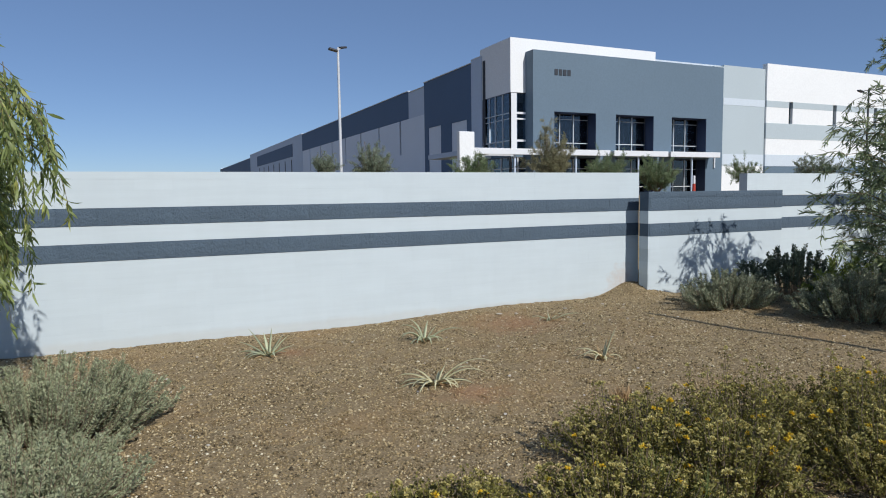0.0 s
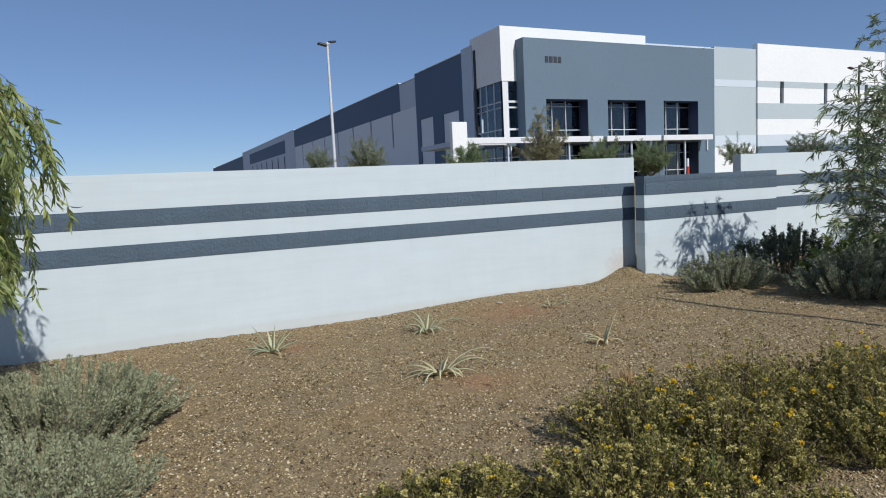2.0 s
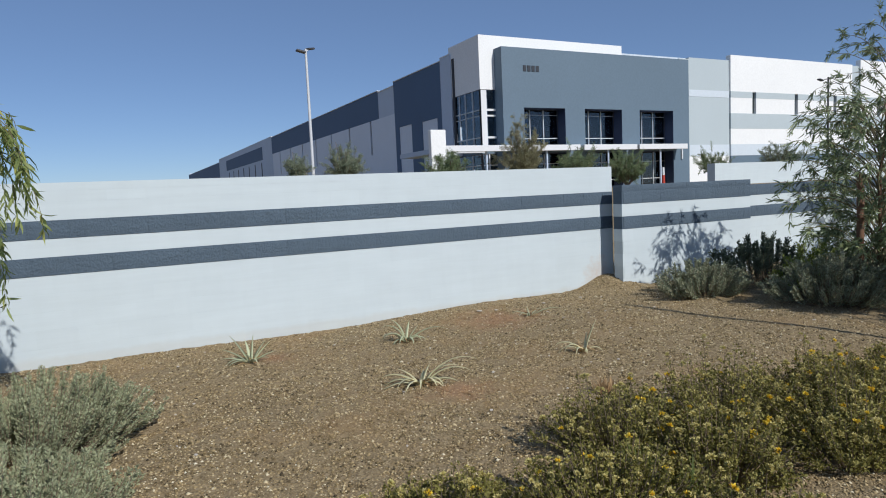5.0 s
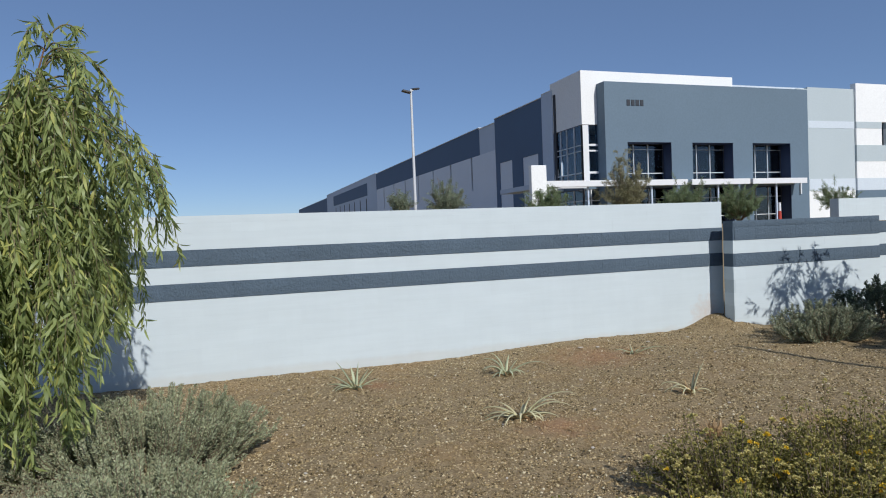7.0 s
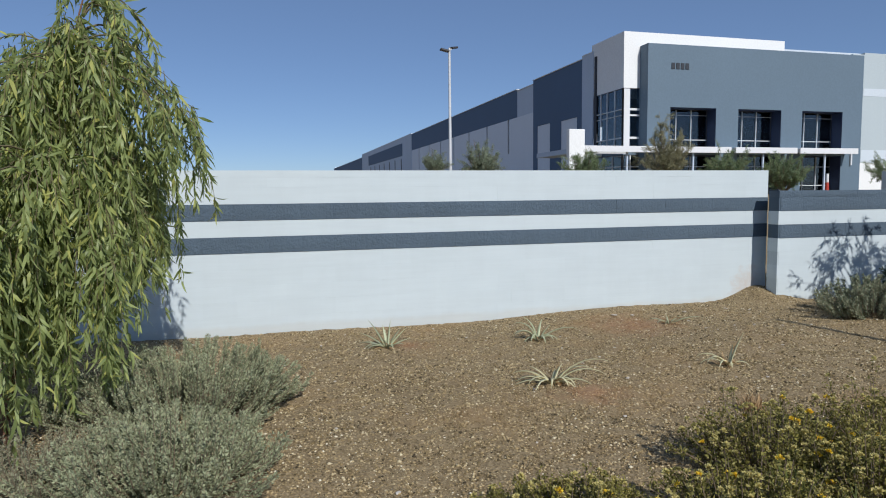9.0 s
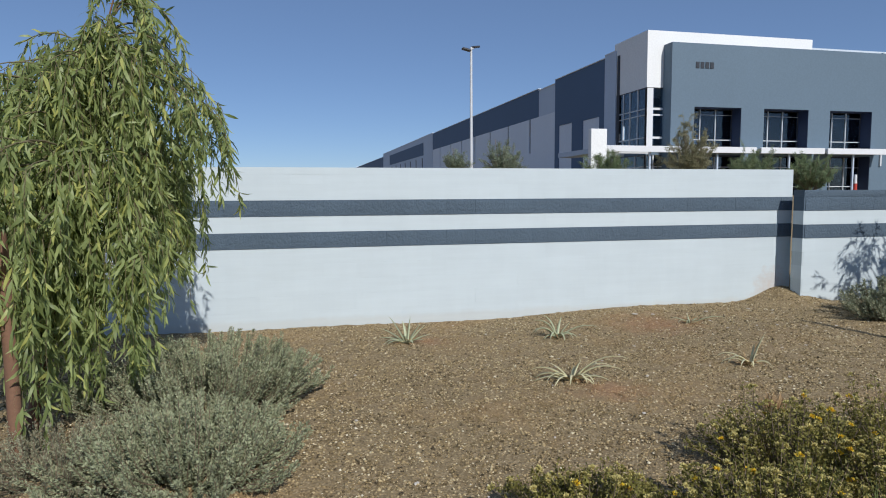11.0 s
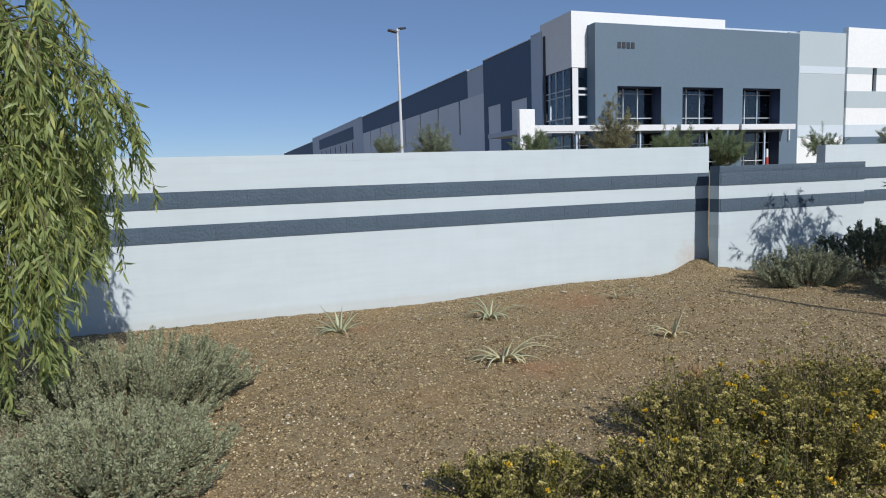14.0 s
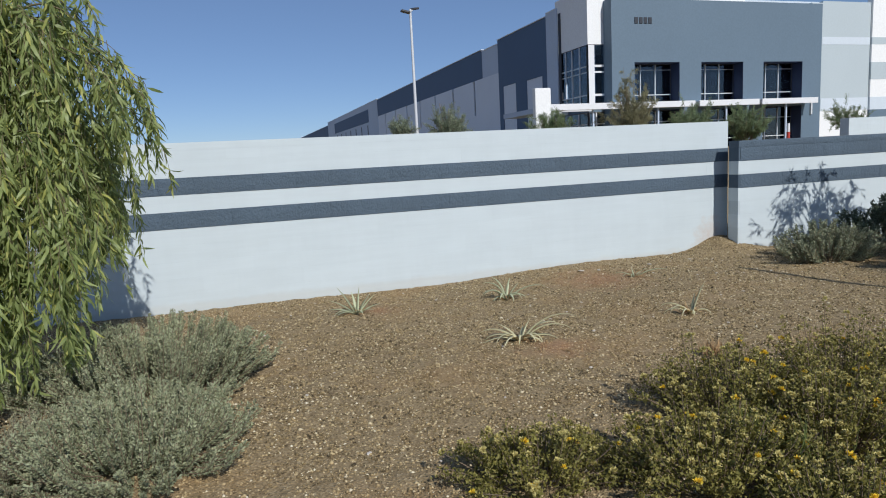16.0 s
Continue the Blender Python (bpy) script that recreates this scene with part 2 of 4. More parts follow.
def part(name, bm, material, parent=None, label="", smooth=False):
    me = bpy.data.meshes.new(name)
    bm.to_mesh(me)
    bm.free()
    me.materials.append(material)
    if smooth:
        me.shade_smooth()
    ob = hang(new(name, me), parent)
    return tagged(ob, label)


def from_arrays(name, V, F, material, parent=None, label="", smooth=False):
    """A mesh from vertex rows and triangle rows."""
    V, F = np.asarray(V, np.float32), np.asarray(F, np.int32)
    me = bpy.data.meshes.new(name)
    me.vertices.add(len(V))
    me.vertices.foreach_set("co", V.ravel())
    k = F.shape[1]
    me.loops.add(F.size)
    me.loops.foreach_set("vertex_index", F.ravel())
    me.polygons.add(len(F))
    me.polygons.foreach_set("loop_start", np.arange(0, F.size, k, dtype=np.int32))
    me.update(calc_edges=True)
    me.validate()
    me.materials.append(material)
    if smooth:
        me.shade_smooth()
    return tagged(hang(new(name, me), parent), label)


def box(bm, x0, x1, y0, y1, z0, z1, bevel=0.0):
    r = bmesh.ops.create_cube(bm, size=1, matrix=Matrix.LocRotScale(((x0 + x1) / 2, (y0 + y1) / 2, (z0 + z1) / 2), None, (x1 - x0, y1 - y0, z1 - z0)))
    if bevel:
        es = list({e for v in r["verts"] for e in v.link_edges})
        bmesh.ops.bevel(bm, geom=es, offset=bevel, segments=1, affect="EDGES")
    return bm


def boxed(*b, bevel=0.0):
    return box(bmesh.new(), *b, bevel=bevel)


class Tubes:
    """Collects tapered tubes along paths into one mesh."""

    def __init__(self, sides=5):
        self.V, self.F, self.n, self.sides = [], [], 0, sides

    def add(self, pts, r0, r1):
        pts = np.asarray(pts, float)
        k, s = len(pts), self.sides
        tan = np.gradient(pts, axis=0)
        tan /= np.linalg.norm(tan, axis=1)[:, None] + 1e-9
        ref = np.array((0.31, 0.95, 0.05)) if abs(tan[0][2]) > 0.8 else np.array((0, 0, 1.0))
        u = np.cross(tan, ref)
        u /= np.linalg.norm(u, axis=1)[:, None] + 1e-9
        w = np.cross(tan, u)
        rad = np.linspace(r0, r1, k)
        a = np.linspace(0, 2 * np.pi, s, endpoint=False)
        ring = pts[:, None] + rad[:, None, None] * (np.cos(a)[None, :, None] * u[:, None] + np.sin(a)[None, :, None] * w[:, None])
        self.V.append(ring.reshape(-1, 3))
        i = np.arange(k - 1)[:, None] * s + np.arange(s)[None]
        j = np.arange(k - 1)[:, None] * s + (np.arange(s)[None] + 1) % s
        self.F.append(np.stack((i, j, j + s, i + s), -1).reshape(-1, 4) + self.n)
        self.n += k * s

    def made(self, name, material, parent, label=""):
        return from_arrays(name, np.concatenate(self.V), np.concatenate(self.F), material, parent, label, True)


class Leaves:
    """Collects folded, pointed leaves into one mesh."""

    def __init__(self):
        self.P, self.D, self.L, self.W = [], [], [], []

    def add(self, p, d, length, width):
        self.P.append(p), self.D.append(d), self.L.append(length), self.W.append(width)

    def made(self, name, material, parent, rng, label="", curl=0.15, fine=False):
        P, D = np.asarray(self.P, float), np.asarray(self.D, float)
        L, W = np.asarray(self.L)[:, None], np.asarray(self.W)[:, None]
        D /= np.linalg.norm(D, axis=1)[:, None] + 1e-9
        R = rng.normal(size=P.shape)
        S = np.cross(D, R)
        S /= np.linalg.norm(S, axis=1)[:, None] + 1e-9
        N = np.cross(S, D)
        if fine:
            low, high = P + D * L * 0.28 + N * L * curl * 0.35, P + D * L * 0.66 + N * L * curl * 0.25
            V = np.stack((P, low + S * W * 0.46 + N * W * 0.15, high + S * W * 0.36 + N * W * 0.12, P + D * L - N * L * curl * 0.4,
                          high - S * W * 0.36 + N * W * 0.12, low - S * W * 0.46 + N * W * 0.15), 1).reshape(-1, 3)
            b = np.arange(len(P))[:, None] * 6
            F = np.concatenate((b + [0, 1, 5], b + [1, 2, 5], b + [2, 4, 5], b + [2, 3, 4]), 1).reshape(-1, 3)
            return from_arrays(name, V, F, material, parent, label)
        mid = P + D * L * 0.45 + N * L * curl * 0.4
        V = np.stack((P, mid + S * W / 2 + N * W * 0.2, P + D * L - N * L * curl * 0.3, mid - S * W / 2 + N * W * 0.2), 1).reshape(-1, 3)
        b = np.arange(len(P))[:, None] * 4
        F = np.concatenate((b + [0, 1, 2], b + [0, 2, 3]), 1).reshape(-1, 3)
        return from_arrays(name, V, F, material, parent, label)


def bend(a, b, sag, k=6):
    """A curve from a to b that bows by sag."""
    s = np.linspace(0, 1, k)[:, None]
    return (1 - s) * np.asarray(a, float) + s * np.asarray(b, float) + 4 * s * (1 - s) * np.asarray(sag, float)


# ---- ground: one sheet, sloping up behind the wall to the level of the car park ----
def ground_z(x, y):
    x, y = np.asarray(x, float), np.asarray(y, float)
    z = 0.02 + 0.012 * np.sin(1.7 * x + 0.6 * y) + 0.010 * np.sin(2.9 * y - 1.1 * x + 1)
    z = z - 0.045 * np.exp(-(((x - 1.0) / 2.6) ** 2 + (y / 0.9) ** 2))
    z = z + 0.03 * np.clip((x - 3) / 4, 0, 1) + 0.04 * np.exp(-(((x + 0.4) / 1.2) ** 2 + ((y + 3.8) / 1.0) ** 2))
    z = z + 0.21 * np.exp(-(((x - 7.32) / 0.42) ** 2 + ((y + 0.05) / 0.5) ** 2))
    up = np.clip((y - 1.0) / 6, 0, 1)
    return z + 1.38 * up * up * (3 - 2 * up)


def axis(lo, hi, step, far):
    fine = np.arange(lo, hi + step / 2, step)
    out, s = [], step
    while sum(out) < far:
        s *= 1.35
        out.append(s)
    c = np.cumsum(out)
    return np.concatenate((lo - c[::-1], fine, hi + c))


gx, gy = axis(-3.5, 12, 0.07, 3000), axis(-7, 0.6, 0.07, 3000)
GX, GY = np.meshgrid(gx, gy)
rough_rng = np.random.default_rng(3)
near = (np.abs(GX - 4) < 9) & (np.abs(GY + 3) < 5)
GZ = ground_z(GX, GY) + np.where(near, rough_rng.normal(0, 0.004, GX.shape), 0)
nx, ny = len(gx), len(gy)
idx = np.arange(nx * ny).reshape(ny, nx)
quads = np.stack((idx[:-1, :-1], idx[:-1, 1:], idx[1:, 1:], idx[1:, :-1]), -1).reshape(-1, 4)
ground = from_arrays("ground", np.stack((GX, GY, GZ), -1).reshape(-1, 3), quads, GRAVEL, None, "brown decomposed granite ground with loose gravel", True)
tagged(ground, category="ground", kind="structure")


# ---- the painted block wall ----
def rough_block(length, height, depth, seed):
    """A split-face block: a broken front face, proud of the wall."""
    rng = np.random.default_rng(seed)
    bm = bmesh.new()
    nxs, nzs = 7, 4
    grid = [[bm.verts.new((-length / 2 + length * i / nxs, -depth / 2 - (0.011 + rng.uniform(-0.004, 0.004) if 0 < i < nxs and 0 < j < nzs else 0.005 + rng.uniform(0, 0.003)),
                           -height / 2 + height * j / nzs)) for i in range(nxs + 1)] for j in range(nzs + 1)]
    for j in range(nzs):
        for i in range(nxs):
            bm.faces.new((grid[j][i], grid[j][i + 1], grid[j + 1][i + 1], grid[j + 1][i]))
    rim = [*grid[0], *[grid[j][nxs] for j in range(1, nzs + 1)], *grid[nzs][-2::-1], *[grid[j][0] for j in range(nzs - 1, 0, -1)]]
    back = [bm.verts.new((v.co.x, depth / 2, v.co.z)) for v in rim]
    n = len(rim)
    for i in range(n):
        bm.faces.new((rim[i], back[i], back[(i + 1) % n], rim[(i + 1) % n]))
    bm.faces.new(back[::-1])
    bmesh.ops.recalc_face_normals(bm, faces=bm.faces)
    return bm


def smooth_block(length, height, depth, seed):
    return boxed(-length / 2, length / 2, -depth / 2, depth / 2, -height / 2, height / 2)


BLOCK_CACHE = {}


def block_mesh(length, height, depth, dark, seed):
    key = (round(length, 3), round(height, 3), depth, dark, seed)
    if key not in BLOCK_CACHE:
        me = bpy.data.meshes.new("block")
        bm = (rough_block if dark else smooth_block)(length, height, depth, seed)
        bm.to_mesh(me)
        bm.free()
        if dark:
            me.set_sharp_from_angle(angle=radians(50))
            me.polygons.foreach_set("use_smooth", [True] * len(me.polygons))
        me.materials.append(DARK_BLOCK if dark else WHITE_BLOCK)
        BLOCK_CACHE[key] = me
    return BLOCK_CACHE[key]


LOW = [(-0.4, -0.2, 0), (-0.2, 0.0, 0), (0.0, 0.2, 0), (0.2, 0.4, 0), (0.4, 0.6, 0), (0.6, 0.8, 0), (0.8, 1.0, 0), (1.0, 1.2, 1), (1.2, 1.4, 0)]


def block_wall(name, x0, x1, y0, courses, label, picked, thick=0.2, group=""):
    """A wall of painted blocks in running bond; those between the picked x are parts, the rest is joined."""
    root = empty(name, (x0, y0, courses[0][0]))
    tagged(root, label, "wall", group, "structure")
    rng = np.random.default_rng(int(x1 * 100))
    core = bmesh.new()
    dark_core = bmesh.new()
    for z0, z1, dark in courses:
        box(dark_core if dark else core, x0 + 0.003, x1 - 0.003, y0 + 0.0015, y0 + thick - 0.0015, z0, z1 - (0.003 if z1 == courses[-1][1] else 0))
    part("mortar", core, MORTAR, root)
    part("mortar", dark_core, DARK_MORTAR, root)
    rest = bmesh.new()
    for c, (z0, z1, dark) in enumerate(courses):
        x = x1 + (0.2 if c % 2 else 0.0)
        while x > x0 + 0.02:
            a, b = max(x - 0.4, x0), min(x, x1)
            x -= 0.4
            if b - a < 0.05:
                continue
            gap = 0.0010
            me = block_mesh(b - a - (0.0014 if dark else 0.0003), z1 - z0 - 2 * gap, thick, dark, int(rng.integers(0, 9)) if dark else 0)
            at = ((a + b) / 2, y0 + thick / 2 + rng.normal(0, 0.0002), (z0 + z1) / 2)
            if picked[0] < at[0] < picked[1] and z1 > -0.05:
                ob = hang(new("block", me), root)
                ob.location = at
            else:
                box(rest, a + gap, b - gap, y0, y0 + thick, z0 + gap, z1 - gap)
                for f in rest.faces[-6:]:
                    f.material_index = int(dark)
    if rest.verts:
        ob = part("far_blocks", rest, WHITE_BLOCK, root)
        ob.data.materials.append(DARK_BLOCK)
        tagged(ob, kind="stuff")
    else:
        rest.free()
    return root


block_wall("wall_long", -8.9, 7.508, 0.0, LOW + [(1.4, 1.6, 1), (1.6, 1.8, 0), (1.8, 1.92, 0), (1.92, 2.01, 0)],
           "white painted concrete block wall with two rough slate-grey bands", (-2.6, 7.6))
block_wall("wall_overlap", 7.33, 10.36, -0.42, LOW + [(1.4, 1.6, 1), (1.6, 1.7, 1)],
           "lower white block wall with slate-grey top and band", (7, 10.5))
block_wall("wall_low", 10.36, 30.0, -0.06, LOW + [(1.4, 1.6, 1)],
           "low white block wall with slate-grey bands behind shrubs", (10, 16))
block_wall("wall_back", 26.7, 60.0, 14.0, [(0.6 + 0.2 * i, 0.8 + 0.2 * i, 0) for i in range(9)] + [(2.4, 2.53, 0)],
           "white painted block wall beside the car park", (0, 0), 0.46)


# ---- the warehouse ----
warehouse = tagged(empty("warehouse", (29.3, 40.5, 1.4)), "two-storey grey and white concrete warehouse with navy side wall", "building")
BZ = 1.3


def slab(name, mat, *b, label="", bevel=0.0):
    return part(name, boxed(*b, bevel=bevel), mat, warehouse, label)


def window_unit(x0, x1, y, z0, z1, uprights, rails, side=False, edge=0.06):
    """Glazing with its bars and panes; side: it runs along y in the plane x = y argument."""
    def spot(a0, a1, d0, d1, c0, c1):
        return (y + d0, y + d1, a0, a1, c0, c1) if side else (a0, a1, y + d0, y + d1, c0, c1)
    bm = bmesh.new()
    for a0, a1, c0, c1 in ((x0, x0 + edge, z0, z1), (x1 - edge, x1, z0, z1), (x0 + edge, x1 - edge, z0, z0 + edge), (x0 + edge, x1 - edge, z1 - edge, z1)):
        box(bm, *spot(a0, a1, -0.06, 0.08, c0, c1))
    w = part("window", bm, DARK_STEEL, warehouse, "dark window frame with white bars")
    for a, half in uprights:
        part("mullion", boxed(*spot(a - half, a + half, -0.09, 0.07, z0 + edge, z1 - edge)), ALU if not side else STEEL, w)
    for c, half in rails:
        part("transom", boxed(*spot(x0 + edge, x1 - edge, -0.08, 0.06, c - half, c + half)), ALU if not side else STEEL, w)
    cuts = [x0] + [a for a, _ in uprights] + [x1]
    for a0, a1 in zip(cuts, cuts[1:]):
        p = part("pane", boxed(*spot(a0 + 0.03, a1 - 0.03, 0.0, 0.02, z0 + 0.03, z1 - 0.03)), GLASS, w)
        p.visible_shadow = False
    return w


# grey entrance portal with three bays, each an upper and a lower opening
BAYS = ((33.0, 37.5), (39.75, 44.25), (46.5, 51.0))
PX0, PX1, PY0, PY1, PZ1 = 30.82, 53.22, 39.3, 40.9, 13.93
edges = [PX0] + [v for b in BAYS for v in b] + [PX1]
for i in range(0, len(edges), 2):
    slab("portal_pier", B_GREY, edges[i], edges[i + 1], PY0, PY1, BZ, 8.80)
for a, b in BAYS:
    slab("spandrel", B_GREY, a, b, PY0, PY1, 4.85, 5.45)
slab("portal_head", B_GREY, PX0, PX1, PY0, PY1, 8.80, PZ1, label="blue-grey painted concrete entrance head")
for a, b in BAYS:
    window_unit(a, b, PY1 - 0.4, 5.45, 8.80, ((a + 1.35, 0.024), (a + 2.85, 0.024)), ((6.2, 0.03), (8.3, 0.012)))
    # pale slab behind the left panes stands for their grey reflection
    slab("reflection_slab", B_REFLECTION, a + 0.1, a + 2.8, PY1 + 0.1, PY1 + 0.14, 5.5, 8.45, label="pale grey slab standing for the reflection in the panes")
    window_unit(a, b, PY1 - 0.4, BZ, 4.85, ((a + 1.35, 0.024), (a + 2.85, 0.024)), ((2.2, 0.03), (3.9, 0.02)))
    # dark navy slabs put the shade of the deep openings into colour
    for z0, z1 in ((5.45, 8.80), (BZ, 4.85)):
        slab("jamb_shade", B_REVEAL_SHADE, b - 0.02, b - 0.001, PY0 + 0.02, PY1 - 0.47, z0, z1 - 0.021)
        slab("head_shade", B_REVEAL_SHADE, a, b, PY0 + 0.02, PY1 - 0.47, z1 - 0.02, z1 - 0.001)

# white corner tower with a glazed corner below
slab("tower", B_WHITE, 29.3, 45.47, 40.5, 46.0, 10.45, 15.08, label="white painted corner tower")
slab("parapet", B_LIGHT, 45.47, 54.6, 40.92, 41.4, 9.0, 14.5)
window_unit(29.34, 30.9, 40.56, 5.5, 10.45, ((29.62, 0.28),), ((8.7, 0.09), (8.2, 0.07), (6.32, 0.09)))
window_unit(40.7, 45.1, 29.36, 5.5, 10.45, ((41.9, 0.04), (43.2, 0.04), (44.3, 0.04)), ((8.7, 0.04), (8.2, 0.03), (6.32, 0.05)), side=True)
window_unit(29.34, 30.9, 40.56, BZ, 4.9, ((30.0, 0.05),), ((3.9, 0.04),))
window_unit(40.7, 45.1, 29.36, BZ, 4.9, ((42.2, 0.04), (43.7, 0.04)), ((3.9, 0.04),), side=True)
slab("spandrel", B_GREY, 29.34, 30.82, 40.56, 45.1, 4.9, 5.5)
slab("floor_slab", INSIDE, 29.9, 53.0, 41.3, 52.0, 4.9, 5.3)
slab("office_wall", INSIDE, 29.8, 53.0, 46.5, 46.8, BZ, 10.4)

# navy and grey side wall
# the slit beside the tower: its shadow is coloured in with dark strips
slab("pier", B_DARK, 29.5, 30.2, 45.1, 45.6, BZ, 13.95)
slab("slit_shade", B_DARK, 29.24, 29.299, 45.0, 45.4, BZ, 13.95, label="dark strip standing for the shadowed slit beside the tower")
slab("pier", B_MID, 29.22, 30.2, 45.6, 47.7, BZ, 14.45)
bm = bmesh.new()
for y0, y1, z0, z1 in ((47.7, 48.8, BZ, 14.2), (52.3, 54.9, BZ, 14.2), (58.2, 59.3, BZ, 14.2), (48.8, 52.3, 9.0, 14.2), (54.9, 58.2, 9.1, 14.2)):
    box(bm, 29.27, 29.6, y0, y1, z0, z1)
part("side_panel", bm, B_NAVY, warehouse, "navy painted concrete panel")
slab("inset_panel", B_SIDE, 29.33, 29.6, 48.8, 52.3, BZ, 9.0)
slab("inset_panel", B_SIDE, 29.33, 29.6, 54.9, 58.2, BZ, 9.1)
slab("side_panel", B_MID, 29.27, 29.6, 59.3, 64.0, 10.75, 13.8, label="mid-grey painted concrete panel")
slab("side_panel", B_SIDE, 29.27, 29.6, 59.3, 64.0, BZ, 10.75)
slab("side_panel", B_NAVY, 29.27, 29.6, 64.0, 121.0, 10.75, 13.98)
slots = [66.9 + 7.95 * i for i in range(7)]
prev = 64.0
for s in slots + [121.0]:
    slab("side_panel", B_SIDE, 29.27, 29.6, prev, s - (0.25 if s < 120 else 0), BZ, 10.75)
    if s < 120:
        slab("slot_window", B_DARK, 29.42, 29.6, s - 0.25, s + 0.25, 6.65, 10.75)
        slab("side_panel", B_SIDE, 29.27, 29.6, s - 0.25, s + 0.25, BZ, 6.65)
    prev = s + 0.25
slab("side_panel", B_MID, 29.22, 29.6, 121.0, 190.0, BZ, 14.15)
slab("inset_panel", B_NAVY, 29.16, 29.22, 130.0, 177.0, 10.2, 12.9)
for i in range(7):
    slab("slot_window", B_DARK, 29.17, 29.22, 131 + 7 * i, 131.6 + 7 * i, 6.0, 9.6)
slab("side_panel", B_NAVY, 29.27, 29.6, 190.0, 273.0, BZ, 13.3)

for y0, y1, z in ((45.6, 47.7, 14.45), (47.7, 59.3, 14.2), (59.3, 64.0, 13.8), (64.0, 121.0, 13.98), (121.0, 190.0, 14.15), (190.0, 273.0, 13.3)):
    slab("coping", ALU, 29.18, 29.62, y0 + 0.02, y1 - 0.02, z + 0.002, z + 0.07, label="thin pale metal coping")

# pale and white panels of the front beyond the portal
slab("front_panel", B_PALE, 54.6, 60.7, 40.5, 40.9, 5.5, 10.52, label="pale grey painted concrete panel")
slab("front_panel", B_PALE, 54.6, 60.7, 40.5, 40.9, 11.22, 14.5)
slab("front_band", B_LIGHT, 54.6, 60.7, 40.48, 40.9, 10.52, 11.22)
slab("front_band", B_LIGHT, 54.6, 60.7, 40.48, 40.9, 4.3, 5.5)
slab("front_panel", B_WHITE, 53.22, 60.7, 40.5, 40.9, BZ, 4.3)
slab("front_panel", B_PALE, 53.22, 54.6, 40.5, 40.9, 4.3, 14.33)


def long_front(x0, x1, top, slot_at):
    """White panelled front with grey bands and slot windows."""
    slab("front_panel", B_WHITE, x0, x1, 40.3, 40.9, 11.2, top, label="white painted concrete panel")
    slab("front_panel", B_WHITE, x0, x1, 40.3, 40.9, 5.5, 7.2)
    slab("front_panel", B_GREY, x0, x1, 40.3, 40.9, 3.0, 4.28, label="slate-grey painted base band")
    slab("front_panel", B_WHITE, x0, x1, 40.3, 40.9, BZ, 3.0)
    slab("front_band", B_LIGHT, x0, x1, 40.28, 40.9, 4.28, 5.5)
    slab("front_band", B_PALE, x0, x1, 40.28, 40.9, 7.2, 8.85)
    left = x0
    for s in slot_at + [None]:
        right = x1 if s is None else s
        slab("front_panel", B_WHITE, left, right, 40.3, 40.9, 8.85, 10.54)
        slab("front_band", B_PALE, left, right, 40.28, 40.9, 10.54, 11.2)
        if s is not None:
            w = slab("slot_window", B_DARK, s, s + 0.6, 40.7, 40.9, 8.85, 11.2, label="narrow dark slot window")
            hang(part("pane", boxed(s, s + 0.6, 40.6, 40.62, 8.85, 11.2), GLASS, None), None).parent = w
            left = s + 0.6


long_front(60.7, 82.6, 15.06, [64.2, 71.5, 78.85])
slab("front_panel", B_PALE, 82.6, 84.3, 40.5, 40.9, BZ, 15.0)
long_front(84.3, 118.0, 15.75, [88.0, 95.3, 102.6, 110.0])
slab("back_wall", B_MID, 117.6, 118.0, 40.9, 273.0, BZ, 14.0)
slab("back_wall", B_MID, 29.6, 117.6, 272.6, 273.0, BZ, 14.0)
bm = bmesh.new()
box(bm, 29.6, 117.6, 46.1, 272.6, 13.0, 13.25)
box(bm, 45.6, 117.6, 41.4, 46.1, 13.0, 13.25)
part("roof", bm, B_LIGHT, warehouse)
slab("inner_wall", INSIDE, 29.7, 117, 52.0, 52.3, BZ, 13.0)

# entrance canopy: white fascia in three lengths, turning the corner, on steel posts
for x0, x1 in ((24.3, 38.02), (38.45, 44.8), (45.1, 51.45)):
    bm = boxed(x0, x1, 37.9, 38.1, 4.93, 5.43, bevel=0.02)
    box(bm, x0, x1, 38.1, 39.29, 5.1, 5.36)
    part("canopy", bm, ALU, warehouse, "white metal entrance canopy")
for x in (28.4, 34.6, 41.6, 48.2):
    slab("canopy_post", B_MID, x - 0.07, x + 0.07, 38.3, 38.44, BZ, 5.1)
# side length of the canopy: mid grey puts its shade into the colour
part("canopy", boxed(24.3, 26.0, 38.3, 47.0, 4.95, 5.36), B_MID, warehouse)
part("canopy_beam", boxed(26.0, 29.3, 44.0, 44.3, 4.95, 5.3), STEEL, warehouse)
part("canopy_beam", boxed(26.0, 29.3, 40.0, 40.3, 4.95, 5.3), STEEL, warehouse)
slab("pylon", B_WHITE, 22.95, 24.29, 37.7, 38.2, BZ, 6.66, label="white painted entrance pylon", bevel=0.03)
slab("wall_lamp", STEEL, 52.0, 52.15, 39.15, 39.299, 4.0, 5.0, label="slim vertical wall lamp")
# the building's number, as plain bars
for i in range(4):
    slab("number_bar", NUMBER, 33.02 + 0.45 * i, 33.34 + 0.45 * i, 39.25, 39.299, 11.93, 12.43, label="dark metal number bar")


